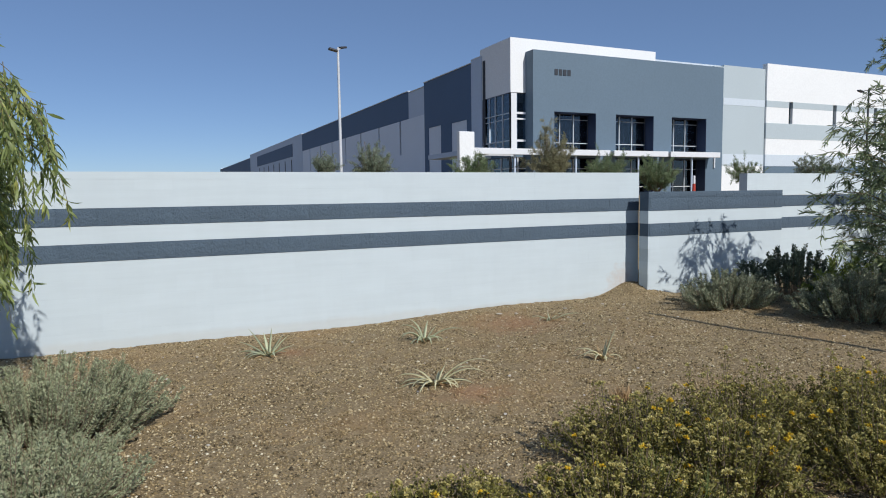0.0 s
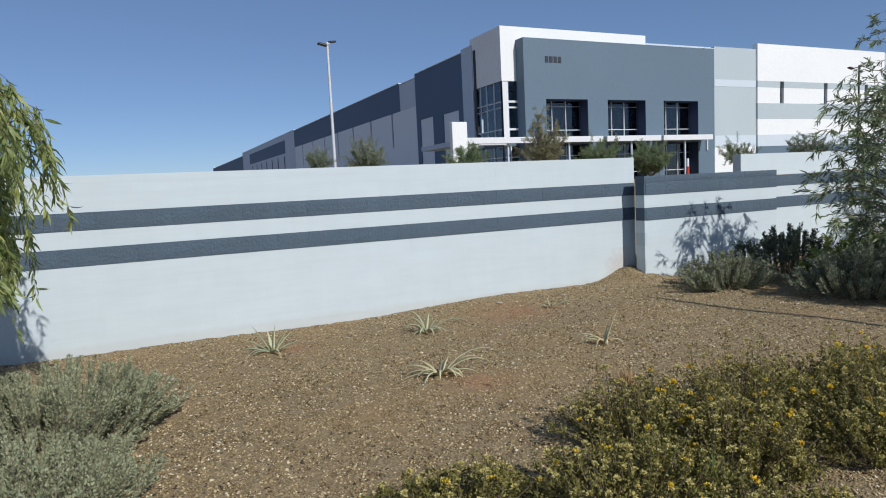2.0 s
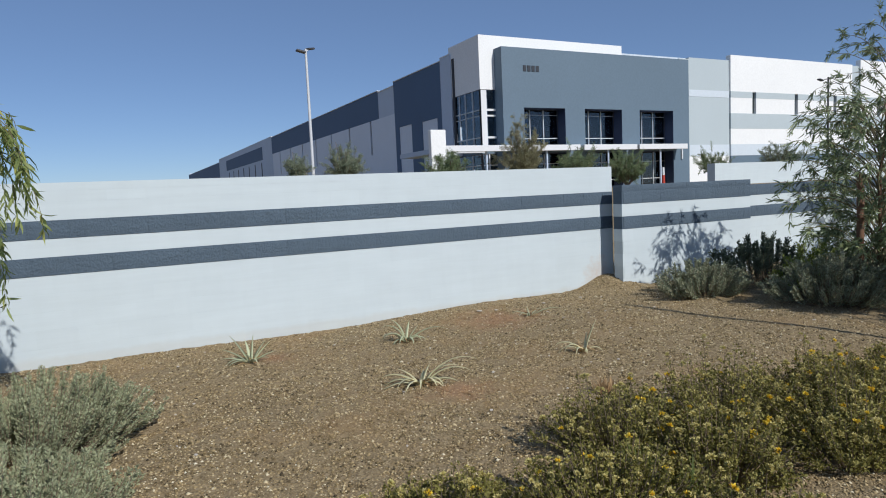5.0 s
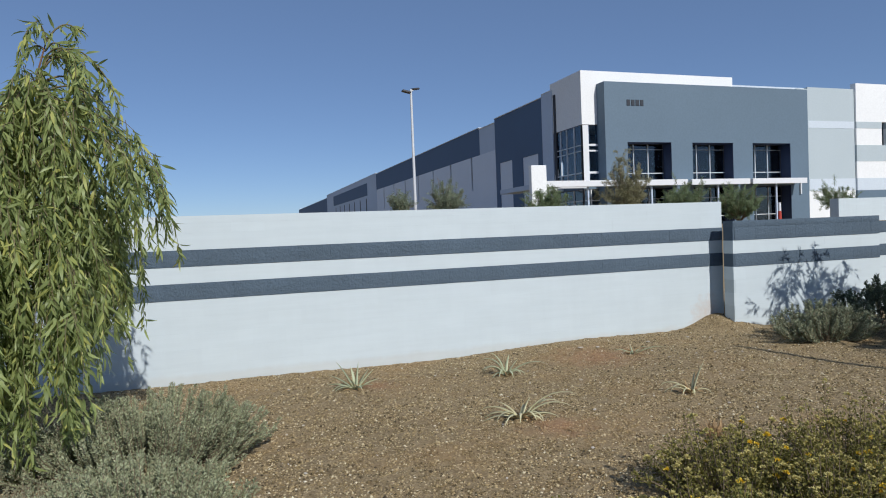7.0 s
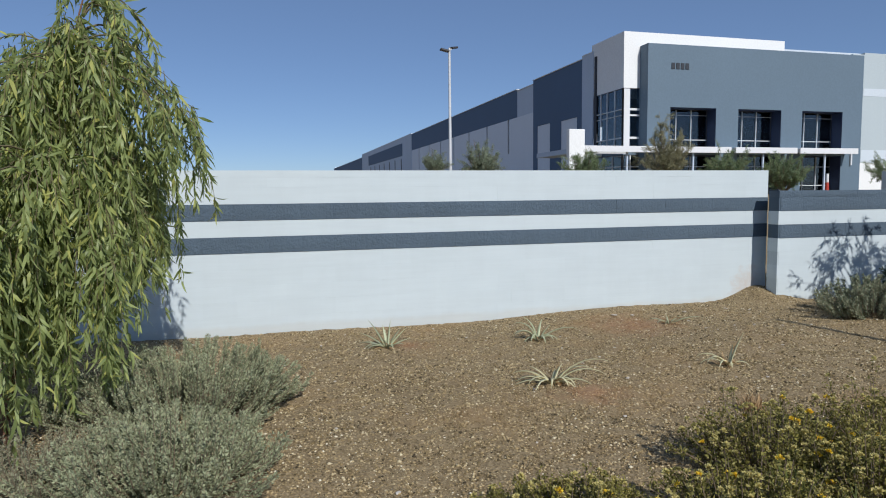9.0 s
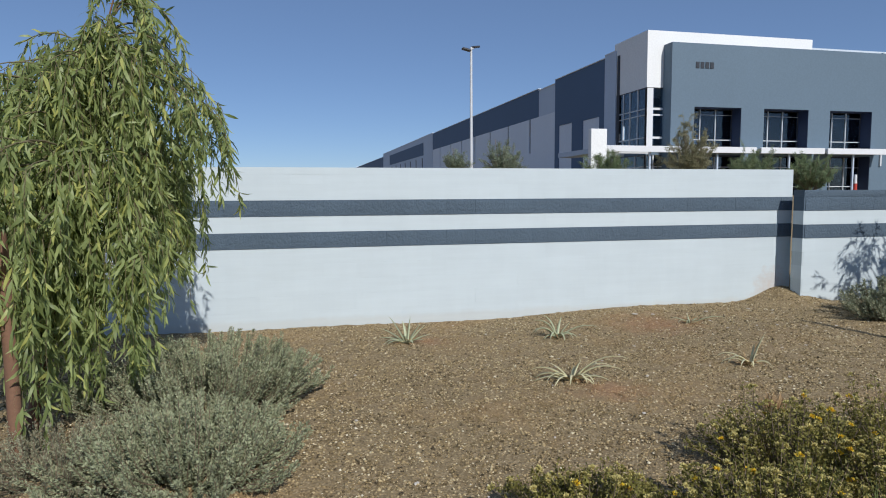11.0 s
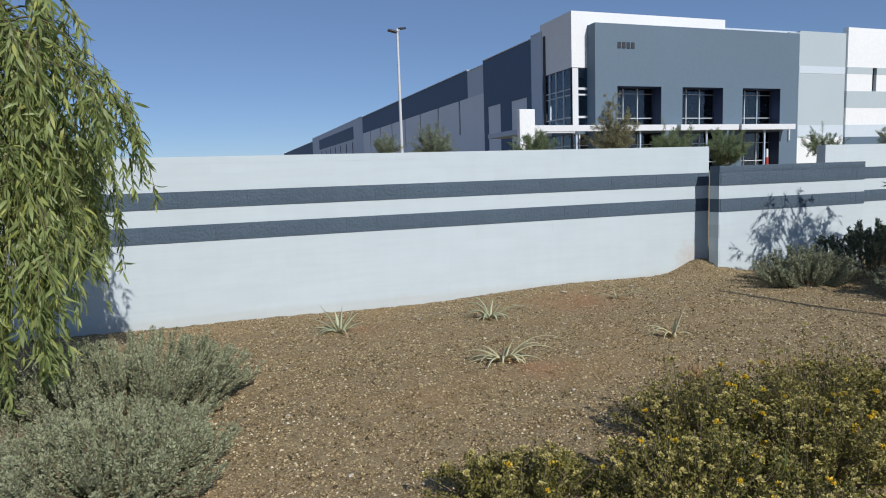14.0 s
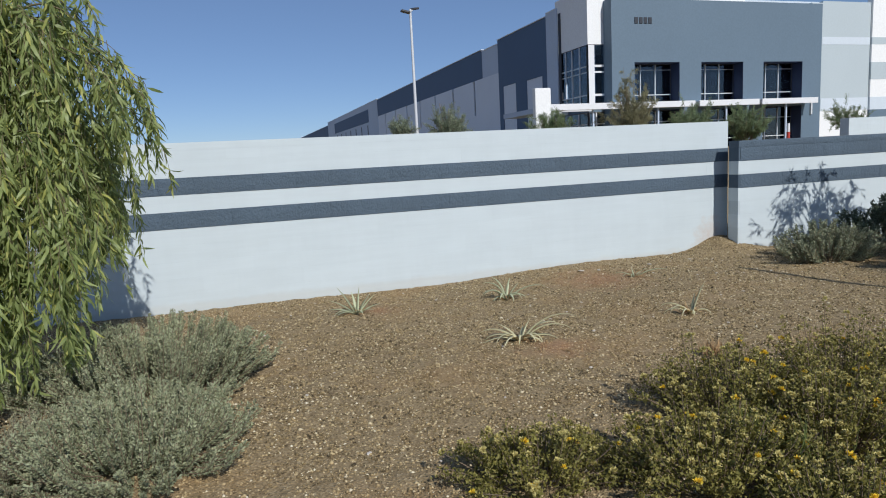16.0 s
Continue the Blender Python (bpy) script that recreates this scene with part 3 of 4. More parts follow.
# ---- lamps and posts of the car park ----
def area_lamp(x, y, top, mat, heads, label):
    root = tagged(empty("street_lamp", (x, y, 1.4)), label, "street lamp", "car park lamps")
    t = Tubes(8)
    t.add(((x, y, 1.39), (x, y, 4), (x, y, top)), 0.105, 0.062)
    t.made("pole", mat, root)
    part("base", boxed(x - 0.3, x + 0.3, y - 0.3, y + 0.3, 1.3, 2.0, bevel=0.04), INSIDE, root)
    for dx, dy, dz in heads:
        t = Tubes(6)
        t.add(((x, y, top - 0.12), (x + dx * 0.5, y + dy * 0.5, top - 0.12 + dz * 0.5)), 0.04, 0.04)
        t.made("arm", mat, root)
        bm = boxed(-0.25, 0.25, -0.15, 0.15, -0.055, 0.055, bevel=0.03)
        h = part("lamp_head", bm, DARK_STEEL, root, "flat shoebox lamp head")
        h.matrix_parent_inverse = Matrix.Translation(-root.location)
        h.matrix_basis = Matrix.Translation((x + dx, y + dy, top - 0.1 + dz)) @ pose(0, 0, 0, 0, -12 if dx > 0 else 12, math.degrees(math.atan2(dy, dx)) if dx > 0 else 0)


area_lamp(9.97, 26.0, 9.6, STEEL, ((0.32, 0.25, 0.18), (-0.32, -0.2, -0.08)), "tall galvanised car park lamp with two heads")
area_lamp(51.7, 24.0, 9.45, DARK_STEEL, ((1.3, 0.0, 0.15), (-1.0, 0.0, -0.15)), "tall dark car park lamp with two arms")
hydrant = tagged(empty("marker_post", (33.6, 24.0, 1.4)), "red post with a white cap in the car park", "post")
t = Tubes(10)
t.add(((33.62, 24, 1.39), (33.62, 24, 2.2)), 0.12, 0.10)
t.made("post", RED, hydrant)
t = Tubes(10)
t.add(((33.62, 24, 2.2), (33.62, 24, 2.68), (33.62, 24, 2.74)), 0.09, 0.07)
t.made("cap", ALU, hydrant, "white cap")


# ---- plants ----
def far_tree(x, y, top, wide, mat, seed, label, low=1.9, limbs=26, upright=0.6):
    """A young desert tree: limbs that fan out of a short trunk, each with its own ragged spray of small leaves."""
    rng = np.random.default_rng(seed)
    root = tagged(empty("car_park_tree", (x, y, 1.4)), label, "tree", "car park trees")
    t = Tubes(6)
    t.add(bend((x, y, 1.38), (x + 0.06, y, low), (0.05, 0, 0)), 0.07, 0.045)
    lv = Leaves()
    tall = top - low
    for i in range(limbs):
        a = 2.4 * i + rng.normal(0, 0.4)
        q = math.sqrt(rng.uniform(0.02, 1.0))
        reach = rng.uniform(0.72, 1.08)
        tip = np.array((x + wide * q * math.cos(a) * reach, y + wide * q * math.sin(a) * reach, low + tall * reach * (upright + (1 - upright) * (1 - q ** 2)) * rng.uniform(0.68, 1.0)))
        start = np.array((x + 0.06, y, low * rng.uniform(0.86, 1.0)))
        c = bend(start, tip, (0, 0, -0.06 * wide), 8)
        t.add(c, 0.024, 0.005)
        for j in range(7):
            f = rng.uniform(0.3, 1.0) * 7
            k = min(int(f), 6)
            p0 = c[k] + (c[k + 1] - c[k]) * (f - k)
            d = (tip - start) / np.linalg.norm(tip - start) * 0.7 + rng.normal(0, 0.55, 3)
            L = rng.uniform(0.14, 0.42) * (0.6 + 0.4 * wide)
            sp = bend(p0, p0 + d * L, (0, 0, -0.03), 4)
            t.add(sp, 0.008, 0.003)
            for m in range(int(44 + 110 * L)):
                u = rng.uniform(0.1, 1.05)
                lv.add(p0 + d * L * u + rng.normal(0, 0.05, 3), d + rng.normal(0, 0.7, 3), rng.uniform(0.05, 0.12), rng.uniform(0.014, 0.030))
    t.made("trunk", TWIG, root)
    lv.made("crown", mat, root, rng)


far_tree(8.55, 24, 4.1, 0.66, FAR_LEAF, 1, "small olive-green desert tree beyond the wall", 2.5, 18)
far_tree(11.05, 24, 4.75, 1.15, FAR_LEAF, 2, "olive-green desert tree with an airy crown", 2.5, 30, 0.5)
far_tree(16.95, 24, 4.1, 1.35, FAR_GREEN, 3, "low bushy green desert tree by the entrance", 2.0, 38)
far_tree(22.1, 24, 6.2, 1.75, FAR_BROWN, 4, "brownish half-dry desert tree by the entrance", 2.2, 52, 0.35)
far_tree(26.05, 24, 4.25, 1.5, FAR_GREEN, 5, "low green desert tree under the canopy", 2.0, 38)
far_tree(30.3, 24, 4.2, 1.5, FAR_GREEN, 6, "dense green desert tree beside the wall's end", 1.7, 50)
far_tree(38.35, 24, 4.25, 1.25, FAR_GREEN, 7, "small green tree before the pale front", 2.4, 20, 0.3)
far_tree(46.1, 24, 4.55, 1.95, FAR_LEAF, 8, "small olive tree before the white front", 2.3, 36)


def willow(x, y):
    """A slender stem, arching boughs and bunches of hanging strands set with long narrow leaves."""
    rng = np.random.default_rng(21)
    root = tagged(empty("weeping_acacia", (x, y, 0)), "weeping acacia with long drooping yellow-green leaves", "tree")
    cx, cy = -1.22, -2.88
    fork, top = np.array((cx - 0.12, cy - 0.12, 1.6)), np.array((cx + 0.10, cy, 3.24))
    t = Tubes(8)
    t.add(bend((x, y, -0.02), fork, (-0.06, 0.02, 0), 8), 0.042, 0.03)
    t.add(bend(fork, top, (-0.06, 0, 0), 8), 0.024, 0.004)
    t.made("trunk", BARK, root)
    t, lv = Tubes(4), Leaves()

    def leader(h):
        return fork + (top - fork) * min(1.0, max(0.0, (h - 1.6) / 1.64)) + (0, 0, min(0.0, h - 1.6))

    def leaf_at(p, along, hang_down):
        big = 1.25 if rng.uniform() < 0.2 else 1.0
        lv.add(p, along + rng.normal(0, 0.34, 3) + (0, 0, -hang_down), rng.uniform(0.07, 0.145) * big, rng.uniform(0.013, 0.024) * big)

    def strand(p0, out, drop, dense):
        n = max(5, int(drop / 0.08))
        u = np.linspace(0, 1, n)[:, None]
        path = p0 + out * (1 - (1 - u) ** 2) + np.array((0, 0, -1.0)) * drop * u ** 1.25 + np.cumsum(rng.normal(0, 0.007, (n, 3)), 0)
        t.add(path, 0.003, 0.001)
        for m in range(int(drop * dense) + 5):
            f = rng.uniform(0, 1) ** 0.85 * (n - 1)
            k = min(int(f), n - 2)
            leaf_at(path[k] + (path[k + 1] - path[k]) * (f - k), out * 0.8, 0.85)

    def bough(h, end, rise, strands, low, dense=46, spread=0.055):
        """A limb from the leader at height h whose far half carries bunches of strands that reach down to low."""
        start, end = leader(h), np.asarray(end, float)
        limb = bend(start, end, (0, 0, rise), 9)
        t.add(limb, 0.009, 0.0025)
        way = np.array((end[0] - start[0], end[1] - start[1], 0.0))
        way /= np.linalg.norm(way) + 1e-6
        for m in range(24):
            k = int(rng.integers(1, 8))
            leaf_at(limb[k] + (limb[k + 1] - limb[k]) * rng.uniform(0, 1), way * 0.4, 0.45)
        for j in range(strands):
            f = (1.0 - 0.5 * rng.uniform(0, 1) ** 1.5) * 8 if j else 8.0
            k = min(int(f), 7)
            p0 = limb[k] + (limb[k + 1] - limb[k]) * (f - k) + rng.normal(0, spread, 3) * (1, 1, 0.3)
            out = way * rng.uniform(0.02, 0.13) + rng.normal(0, 0.03, 3) * (1, 1, 0)
            strand(p0, out, max(0.14, min(p0[2] - low - rng.uniform(-0.16, 0.36), rng.uniform(0.45, 1.25))), dense)

    # loose shoots at the top
    for i in range(13):
        p0 = leader(rng.uniform(2.6, 3.22))
        bough_end = p0 + np.array((rng.normal(0.02, 0.16), rng.normal(0, 0.16), rng.uniform(-0.10, 0.10)))
        bough(p0[2], bough_end, 0.08, 2, bough_end[2] - rng.uniform(0.2, 0.45), 46, 0.02)
    # upper boughs that arch out over the gravel, with a gap of sky below
    for dx, dy, z, h, low in ((0.34, -0.1, 2.88, 3.0, 2.5), (0.46, 0.2, 2.74, 2.9, 2.3), (0.54, -0.25, 2.62, 2.8, 2.2), (0.63, 0.05, 2.50, 2.75, 1.95), (0.69, -0.1, 2.36, 2.65, 1.85),
                              (0.64, 0.4, 2.42, 2.6, 1.8), (0.72, 0.15, 2.24, 2.55, 1.75), (0.58, -0.35, 2.36, 2.5, 1.9)):
        bough(h, (cx + dx, cy + dy, z), 0.14, 5, low, 44, 0.04)
    # a few long thin sprays beyond the rest
    for dx, dy, z, h, low in ((0.74, -0.2, 2.30, 2.75, 1.85), (0.80, 0.1, 2.02, 2.4, 1.50), (0.50, -0.1, 2.92, 3.05, 2.6)):
        bough(h, (cx + dx, cy + dy, z), 0.16, 2, low, 40, 0.03)
    # lower boughs towards the wall, ending in a second fringe
    for i in range(9):
        bough(rng.uniform(1.5, 2.0), (cx + rng.uniform(0.20, 0.44), cy + rng.uniform(0.35, 1.35), rng.uniform(1.35, 1.7)), 0.2, 6, rng.uniform(0.95, 1.2), 46, 0.06)
    for i in range(7):
        bough(rng.uniform(1.4, 1.9), (cx + rng.uniform(0.15, 0.38), cy + rng.uniform(-0.55, 0.2), rng.uniform(1.4, 1.8)), 0.16, 6, rng.uniform(0.8, 1.15), 46, 0.06)
    # the back of the crown, which shades the foot of the wall
    for i in range(14):
        bough(rng.uniform(1.7, 2.7), (cx + rng.uniform(-0.45, 0.56), cy + rng.uniform(0.6, 1.3), rng.uniform(1.9, 2.6)), 0.18, 5, rng.uniform(1.0, 1.6), 46, 0.08)
    # middle of the crown
    for i in range(33):
        a = rng.uniform(0, 6.28)
        q = math.sqrt(rng.uniform(0, 1))
        ex, ey = cx - 0.04 + 0.36 * q * math.cos(a), cy + 0.72 * q * math.sin(a)
        peak = 2.98 - 0.85 * abs(ex - cx - 0.05) - 0.35 * abs(ey - cy)
        z = peak - rng.uniform(0, 1) ** 1.7 * 1.2
        bough(min(2.9, max(1.3, z - 0.1)), (ex, ey, z), 0.13, 5, max(0.75, z - 1.2), 46, 0.05)
    # front skirt, longest round the stem
    for i in range(22):
        ex = cx + rng.uniform(-0.55, 0.26)
        low = float(np.interp(ex, (-1.8, -1.55, -1.3, -1.0), (0.7, 0.12, 0.16, 0.55)))
        bough(rng.uniform(1.2, 1.8), (ex, cy + rng.uniform(-0.75, -0.2), rng.uniform(1.1, 1.9)), 0.18, 6, low, 48, 0.06)
    # strands that hang before the stake
    for i in range(16):
        ex = cx + rng.uniform(-0.85, -0.15)
        low = float(np.interp(ex, (-2.1, -1.75, -1.5, -1.35), (0.85, 0.75, 0.35, 0.25)))
        bough(rng.uniform(1.3, 1.9), (ex, cy + rng.uniform(-1.15, -0.7), rng.uniform(1.2, 2.0)), 0.2, 6, low, 48, 0.06)
    # the lower shoulder on the far side of the stem
    for i in range(26):
        ex, ey = cx + rng.uniform(-1.25, -0.3), cy + rng.uniform(-0.6, 0.6)
        peak = 2.84 - 0.30 * abs(ex - cx + 0.35) - 0.2 * abs(ey - cy)
        z = peak - rng.uniform(0, 1) ** 1.5 * 0.9
        bough(min(2.6, max(1.3, z - 0.1)), (ex, ey, z), 0.15, 5, max(0.85, z - 1.2), 46, 0.06)
    tagged(t.made("branchwork", GREEN_TWIG, root), kind="stuff")
    lv.made("foliage", WILLOW_LEAF, root, rng, "long narrow drooping leaves", 0.2, True)


willow(-1.68, -3.45)


def young_tree(x, y, top, wide, seed, low, boughs, label):
    """A young acacia: thin stems and limbs that end in drooping bunches of narrow leaves, with gaps between."""
    rng = np.random.default_rng(seed)
    root = tagged(empty("young_acacia", (x, y, 0)), label, "tree", "young acacias")
    z0 = float(ground_z(x, y)) - 0.03
    t = Tubes(8)
    t.add(bend((x, y, z0), (x + 0.05, y + 0.02, 1.7), (0.03, 0, 0), 7), 0.030, 0.022)
    t.add(bend((x + 0.05, y + 0.02, 1.7), (x + 0.12, y, top - 0.15), (0.06, 0, 0), 7), 0.022, 0.006)
    t.made("trunk", BARK, root)
    t, lv = Tubes(4), Leaves()
    for i in range(boughs):
        a = 2.4 * i + rng.normal(0, 0.35)
        u = ((i * 0.7549 + 0.1) % 1.0) ** 1.2
        h = low + (top - low) * u
        r = wide * rng.uniform(0.4, 1.0) * (1.0 - 0.8 * max(0.0, u - 0.4) ** 1.1) * (0.72 + 0.28 * min(1.0, u / 0.35)) * (1 + 0.15 * math.sin(3 * a + seed))
        end = np.array((x + 0.08 + r * math.cos(a), y + r * math.sin(a), h))
        start = np.array((x + 0.05, y + 0.02, max(0.35, h - rng.uniform(0.25, 0.7))))
        limb = bend(start, end, (0, 0, 0.10 + 0.1 * r), 9)
        t.add(limb, 0.011, 0.003)
        way = (end - start) / (np.linalg.norm(end - start) + 1e-6)
        for j in range(5):
            f = rng.uniform(0.4, 1.0) * 8 if j > 1 else 8.0
            k = min(int(f), 7)
            p0 = limb[k] + (limb[k + 1] - limb[k]) * (f - k)
            d = way * 0.6 + rng.normal(0, 0.5, 3) + (0, 0, -0.1)
            L = rng.uniform(0.16, 0.32)
            twig = bend(p0, p0 + d * L + (0, 0, -0.35 * L), (0, 0, 0.05), 5)
            t.add(twig, 0.004, 0.001)
            for m in range(17):
                q = rng.uniform(0.05, 1) * 4
                k2 = min(int(q), 3)
                p = twig[k2] + (twig[k2 + 1] - twig[k2]) * (q - k2)
                lv.add(p, d * 0.55 + rng.normal(0, 0.34, 3) + (0, 0, -0.42), rng.uniform(0.075, 0.145), rng.uniform(0.014, 0.024))
    tagged(t.made("branchwork", GREEN_TWIG, root), kind="stuff")
    lv.made("foliage", TREE_LEAF, root, rng, "", 0.15, True)


young_tree(9.34, -3.16, 2.78, 1.38, 31, 0.58, 120, "young acacia tree beside a wooden stake by the wall")
# second tree stays out of view, added to shade gravel and shrubs
young_tree(8.6, -5.3, 2.2, 1.0, 33, 0.4, 70, "small unseen acacia added to shade the grey shrubs")
young_tree(13.5, -1.05, 4.7, 1.5, 32, 0.8, 90, "fuller young acacia tree among grey shrubs")


def shrub(x, y, rx, ry, h, mat, seed, label, clumps=44, stems=11, per=120, leaf=(0.014, 0.026), brush=0.010, lean=0.75, tip=(0.04, 0.11)):
    """A mound of clumped stems that lean outwards and turn up at the tip, each like a small brush of leaves."""
    rng = np.random.default_rng(seed)
    z = float(ground_z(x, y))
    root = tagged(empty("shrub", (x, y, z)), label, "shrub", "shrubs on the gravel")
    t, lv = Tubes(4), Leaves()
    for c in range(clumps):
        a, q = 2.4 * c + rng.normal(0, 0.25), math.sqrt((c + 0.5) / clumps) * rng.uniform(0.9, 1.08)
        tall = rng.uniform(0.76, 1.10)
        for i in range(stems):
            b, w = rng.uniform(0, 6.28), 0.092 * math.sqrt(rng.uniform(0, 1)) * (0.6 + rx)
            px, py = rx * q * math.cos(a) + w * math.cos(b), ry * q * math.sin(a) + w * math.sin(b)
            z1 = max(0.05, h * math.sqrt(max(0.03, 1 - 0.86 * min(1.0, q) ** 2)) * tall * rng.uniform(0.78, 1.03) - 0.5 * w)
            end = np.array((x + px, y + py, z + z1))
            base = np.array((x + px * (1 - lean), y + py * (1 - lean), z - 0.02))
            up = np.array((px * 0.10, py * 0.10, rng.uniform(*tip) * (1 - 0.45 * min(1.0, q) ** 2))) + rng.normal(0, 0.012, 3)
            path = np.vstack((bend(base, end, (px * 0.10, py * 0.10, -0.10 * z1), 6), end + up * 0.5, end + up))
            t.add(path, 0.0045, 0.0012)
            step = np.linalg.norm(np.diff(path, axis=0), axis=1)
            far = np.concatenate(((0,), np.cumsum(step)))
            reach = far[-1]
            first = max(0.0, reach - 0.38) / reach
            for m in range(per):
                f = reach * (first + (1 - first) * rng.uniform(0, 1) ** 0.8)
                k = min(int(np.searchsorted(far, f, side="right")) - 1, len(step) - 1)
                ax = (path[k + 1] - path[k]) / (step[k] + 1e-6)
                side = rng.normal(0, 1, 3)
                side -= ax * float(side @ ax)
                side /= np.linalg.norm(side) + 1e-6
                p = path[k] + ax * (f - far[k]) + side * brush * rng.uniform(0.0, 0.7)
                lv.add(p, side * 0.75 + ax * 0.8, rng.uniform(*leaf), rng.uniform(leaf[0], leaf[1]) * 0.42)
    tagged(t.made("woody_base", TWIG, root), kind="stuff")
    lv.made("foliage", mat, root, rng)


shrub(-0.58, -3.02, 0.88, 0.78, 0.45, GREY_LEAF, 41, "silvery grey-green shrub mound under the weeping tree", 60, 8, 150, (0.015, 0.027), 0.011, 0.6, (0.08, 0.19))
shrub(-0.53, -4.35, 0.64, 0.64, 0.29, GREY_LEAF, 42, "silvery grey-green shrub with some brown stems", 52, 8, 150, (0.015, 0.027), 0.011, 0.6, (0.06, 0.16))
shrub(-1.25, -4.15, 0.52, 0.58, 0.20, DRY_GREY_LEAF, 43, "low straggling silvery shrub with dry twigs", 28, 8, 90, (0.012, 0.022), 0.009, 0.65, (0.05, 0.14))
shrub(7.74, -1.62, 0.72, 0.5, 0.46, SHADED_GREY_LEAF, 44, "grey-green shrub mound before the low wall", 30, 8, 90, (0.022, 0.040), 0.014, 0.6, (0.06, 0.16))
shrub(9.25, -1.45, 0.80, 0.6, 0.66, DUSK_LEAF, 45, "dark green upright shrub, darkened further for shade, before the low wall", 24, 8, 100, (0.028, 0.05), 0.016, 0.4, (0.08, 0.22))
shrub(8.45, -3.10, 0.85, 0.70, 0.56, SHADED_GREY_LEAF, 46, "grey-green shrub below a young acacia", 38, 8, 95, (0.022, 0.042), 0.014, 0.6, (0.06, 0.16))
shrub(9.6, -3.5, 0.95, 0.7, 0.60, SHADED_GREY_LEAF, 47, "grey-green shrub beside a young acacia", 36, 8, 95, (0.022, 0.042), 0.014, 0.6, (0.06, 0.16))
shrub(8.95, -2.55, 0.60, 0.4, 0.70, LIME_LEAF, 48, "yellow-green leafy shrub at the foot of the young acacia", 16, 6, 60, (0.035, 0.06), 0.02, 0.6, (0.03, 0.09))


def flower_meshes():
    rng = np.random.default_rng(5)
    made = []
    for mat in (PETAL, PETAL, SEED):
        lv = Leaves()
        for k in range(26):
            d = rng.normal(0, 1, 3)
            d[2] = abs(d[2]) + 0.2
            d /= np.linalg.norm(d)
            lv.add(d * 0.004, d + rng.normal(0, 0.2, 3), rng.uniform(0.010, 0.016), rng.uniform(0.007, 0.011))
        ob = lv.made("flower_head", mat, None, rng)
        made.append(ob.data)
        bpy.data.objects.remove(ob)
    return made


FLOWERS = flower_meshes()


def lantana(x, y, rx, ry, h, seed, label, stems=250, heads=13):
    rng = np.random.default_rng(seed)
    z = float(ground_z(x, y))
    root = tagged(empty("lantana_bush", (x, y, z)), label, "flowering bush", "lantana bushes")
    t, lv, tips = Tubes(4), Leaves(), []
    for i in range(stems):
        a, q = rng.uniform(0, 6.28), math.sqrt(rng.uniform(0, 1))
        lump = 1 + 0.15 * math.sin(4 * a + seed) + 0.08 * math.sin(7 * a)
        end = np.array((x + rx * q * lump * math.cos(a), y + ry * q * lump * math.sin(a), z + h * (1 - 0.7 * q ** 2.5) * rng.uniform(0.6, 1.1) * (rng.uniform(1.2, 1.65) if rng.uniform() < 0.16 else 1)))
        base = np.array((x + 0.5 * rx * q * math.cos(a), y + 0.5 * ry * q * math.sin(a), z - 0.02))
        c = bend(base, end, ((end[0] - base[0]) * 0.2, (end[1] - base[1]) * 0.2, 0.03), 6)
        t.add(c, 0.004, 0.0015)
        tips.append(end)
        for k in range(38):
            s = rng.uniform(0.2, 1.0) * 5
            j = min(int(s), 4)
            p = c[j] + (c[j + 1] - c[j]) * (s - j) + rng.normal(0, 0.012, 3)
            lv.add(p, rng.normal(0, 0.8, 3) + (0, 0, 0.5), rng.uniform(0.012, 0.030), rng.uniform(0.009, 0.017))
    tagged(t.made("woody_base", TWIG, root), kind="stuff")
    lv.made("foliage", LANTANA_LEAF, root, rng)
    tips.sort(key=lambda v: -v[2])
    for i in range(heads * 4 + 45):
        e = tips[int(rng.integers(0, int(len(tips) * 0.75)))]
        ob = hang(new("flower_head", FLOWERS[int(rng.integers(0, 2)) if i < heads else 2]), root)
        ob.location = e + rng.normal(0, 0.01, 3) + (0, 0, 0.006)
        ob.rotation_euler = (rng.normal(0, 0.3), rng.normal(0, 0.3), rng.uniform(0, 6))
        ob.scale = (rng.uniform(1.0, 1.7),) * 3


TALL = "olive-green lantana bush dotted with yellow flower heads"
lantana(2.95, -5.15, 0.60, 0.50, 0.37, 61, TALL)
lantana(3.85, -5.2, 0.62, 0.50, 0.36, 62, TALL)
lantana(4.85, -5.28, 0.65, 0.50, 0.31, 63, TALL)
lantana(5.8, -5.5, 0.7, 0.55, 0.30, 64, TALL)
lantana(3.12, -5.7, 0.55, 0.42, 0.36, 65, TALL)
lantana(4.45, -5.65, 0.65, 0.45, 0.40, 66, TALL)
lantana(1.5, -5.4, 0.52, 0.38, 0.22, 67, "low sprawling lantana with a few yellow flowers", 200, 7)
lantana(4.0, -6.0, 0.5, 0.36, 0.32, 70, TALL)
lantana(2.3, -5.75, 0.6, 0.45, 0.30, 68, TALL)
lantana(5.3, -5.8, 0.7, 0.55, 0.33, 69, TALL)
lantana(2.5, -6.4, 0.5, 0.40, 0.28, 71, TALL)


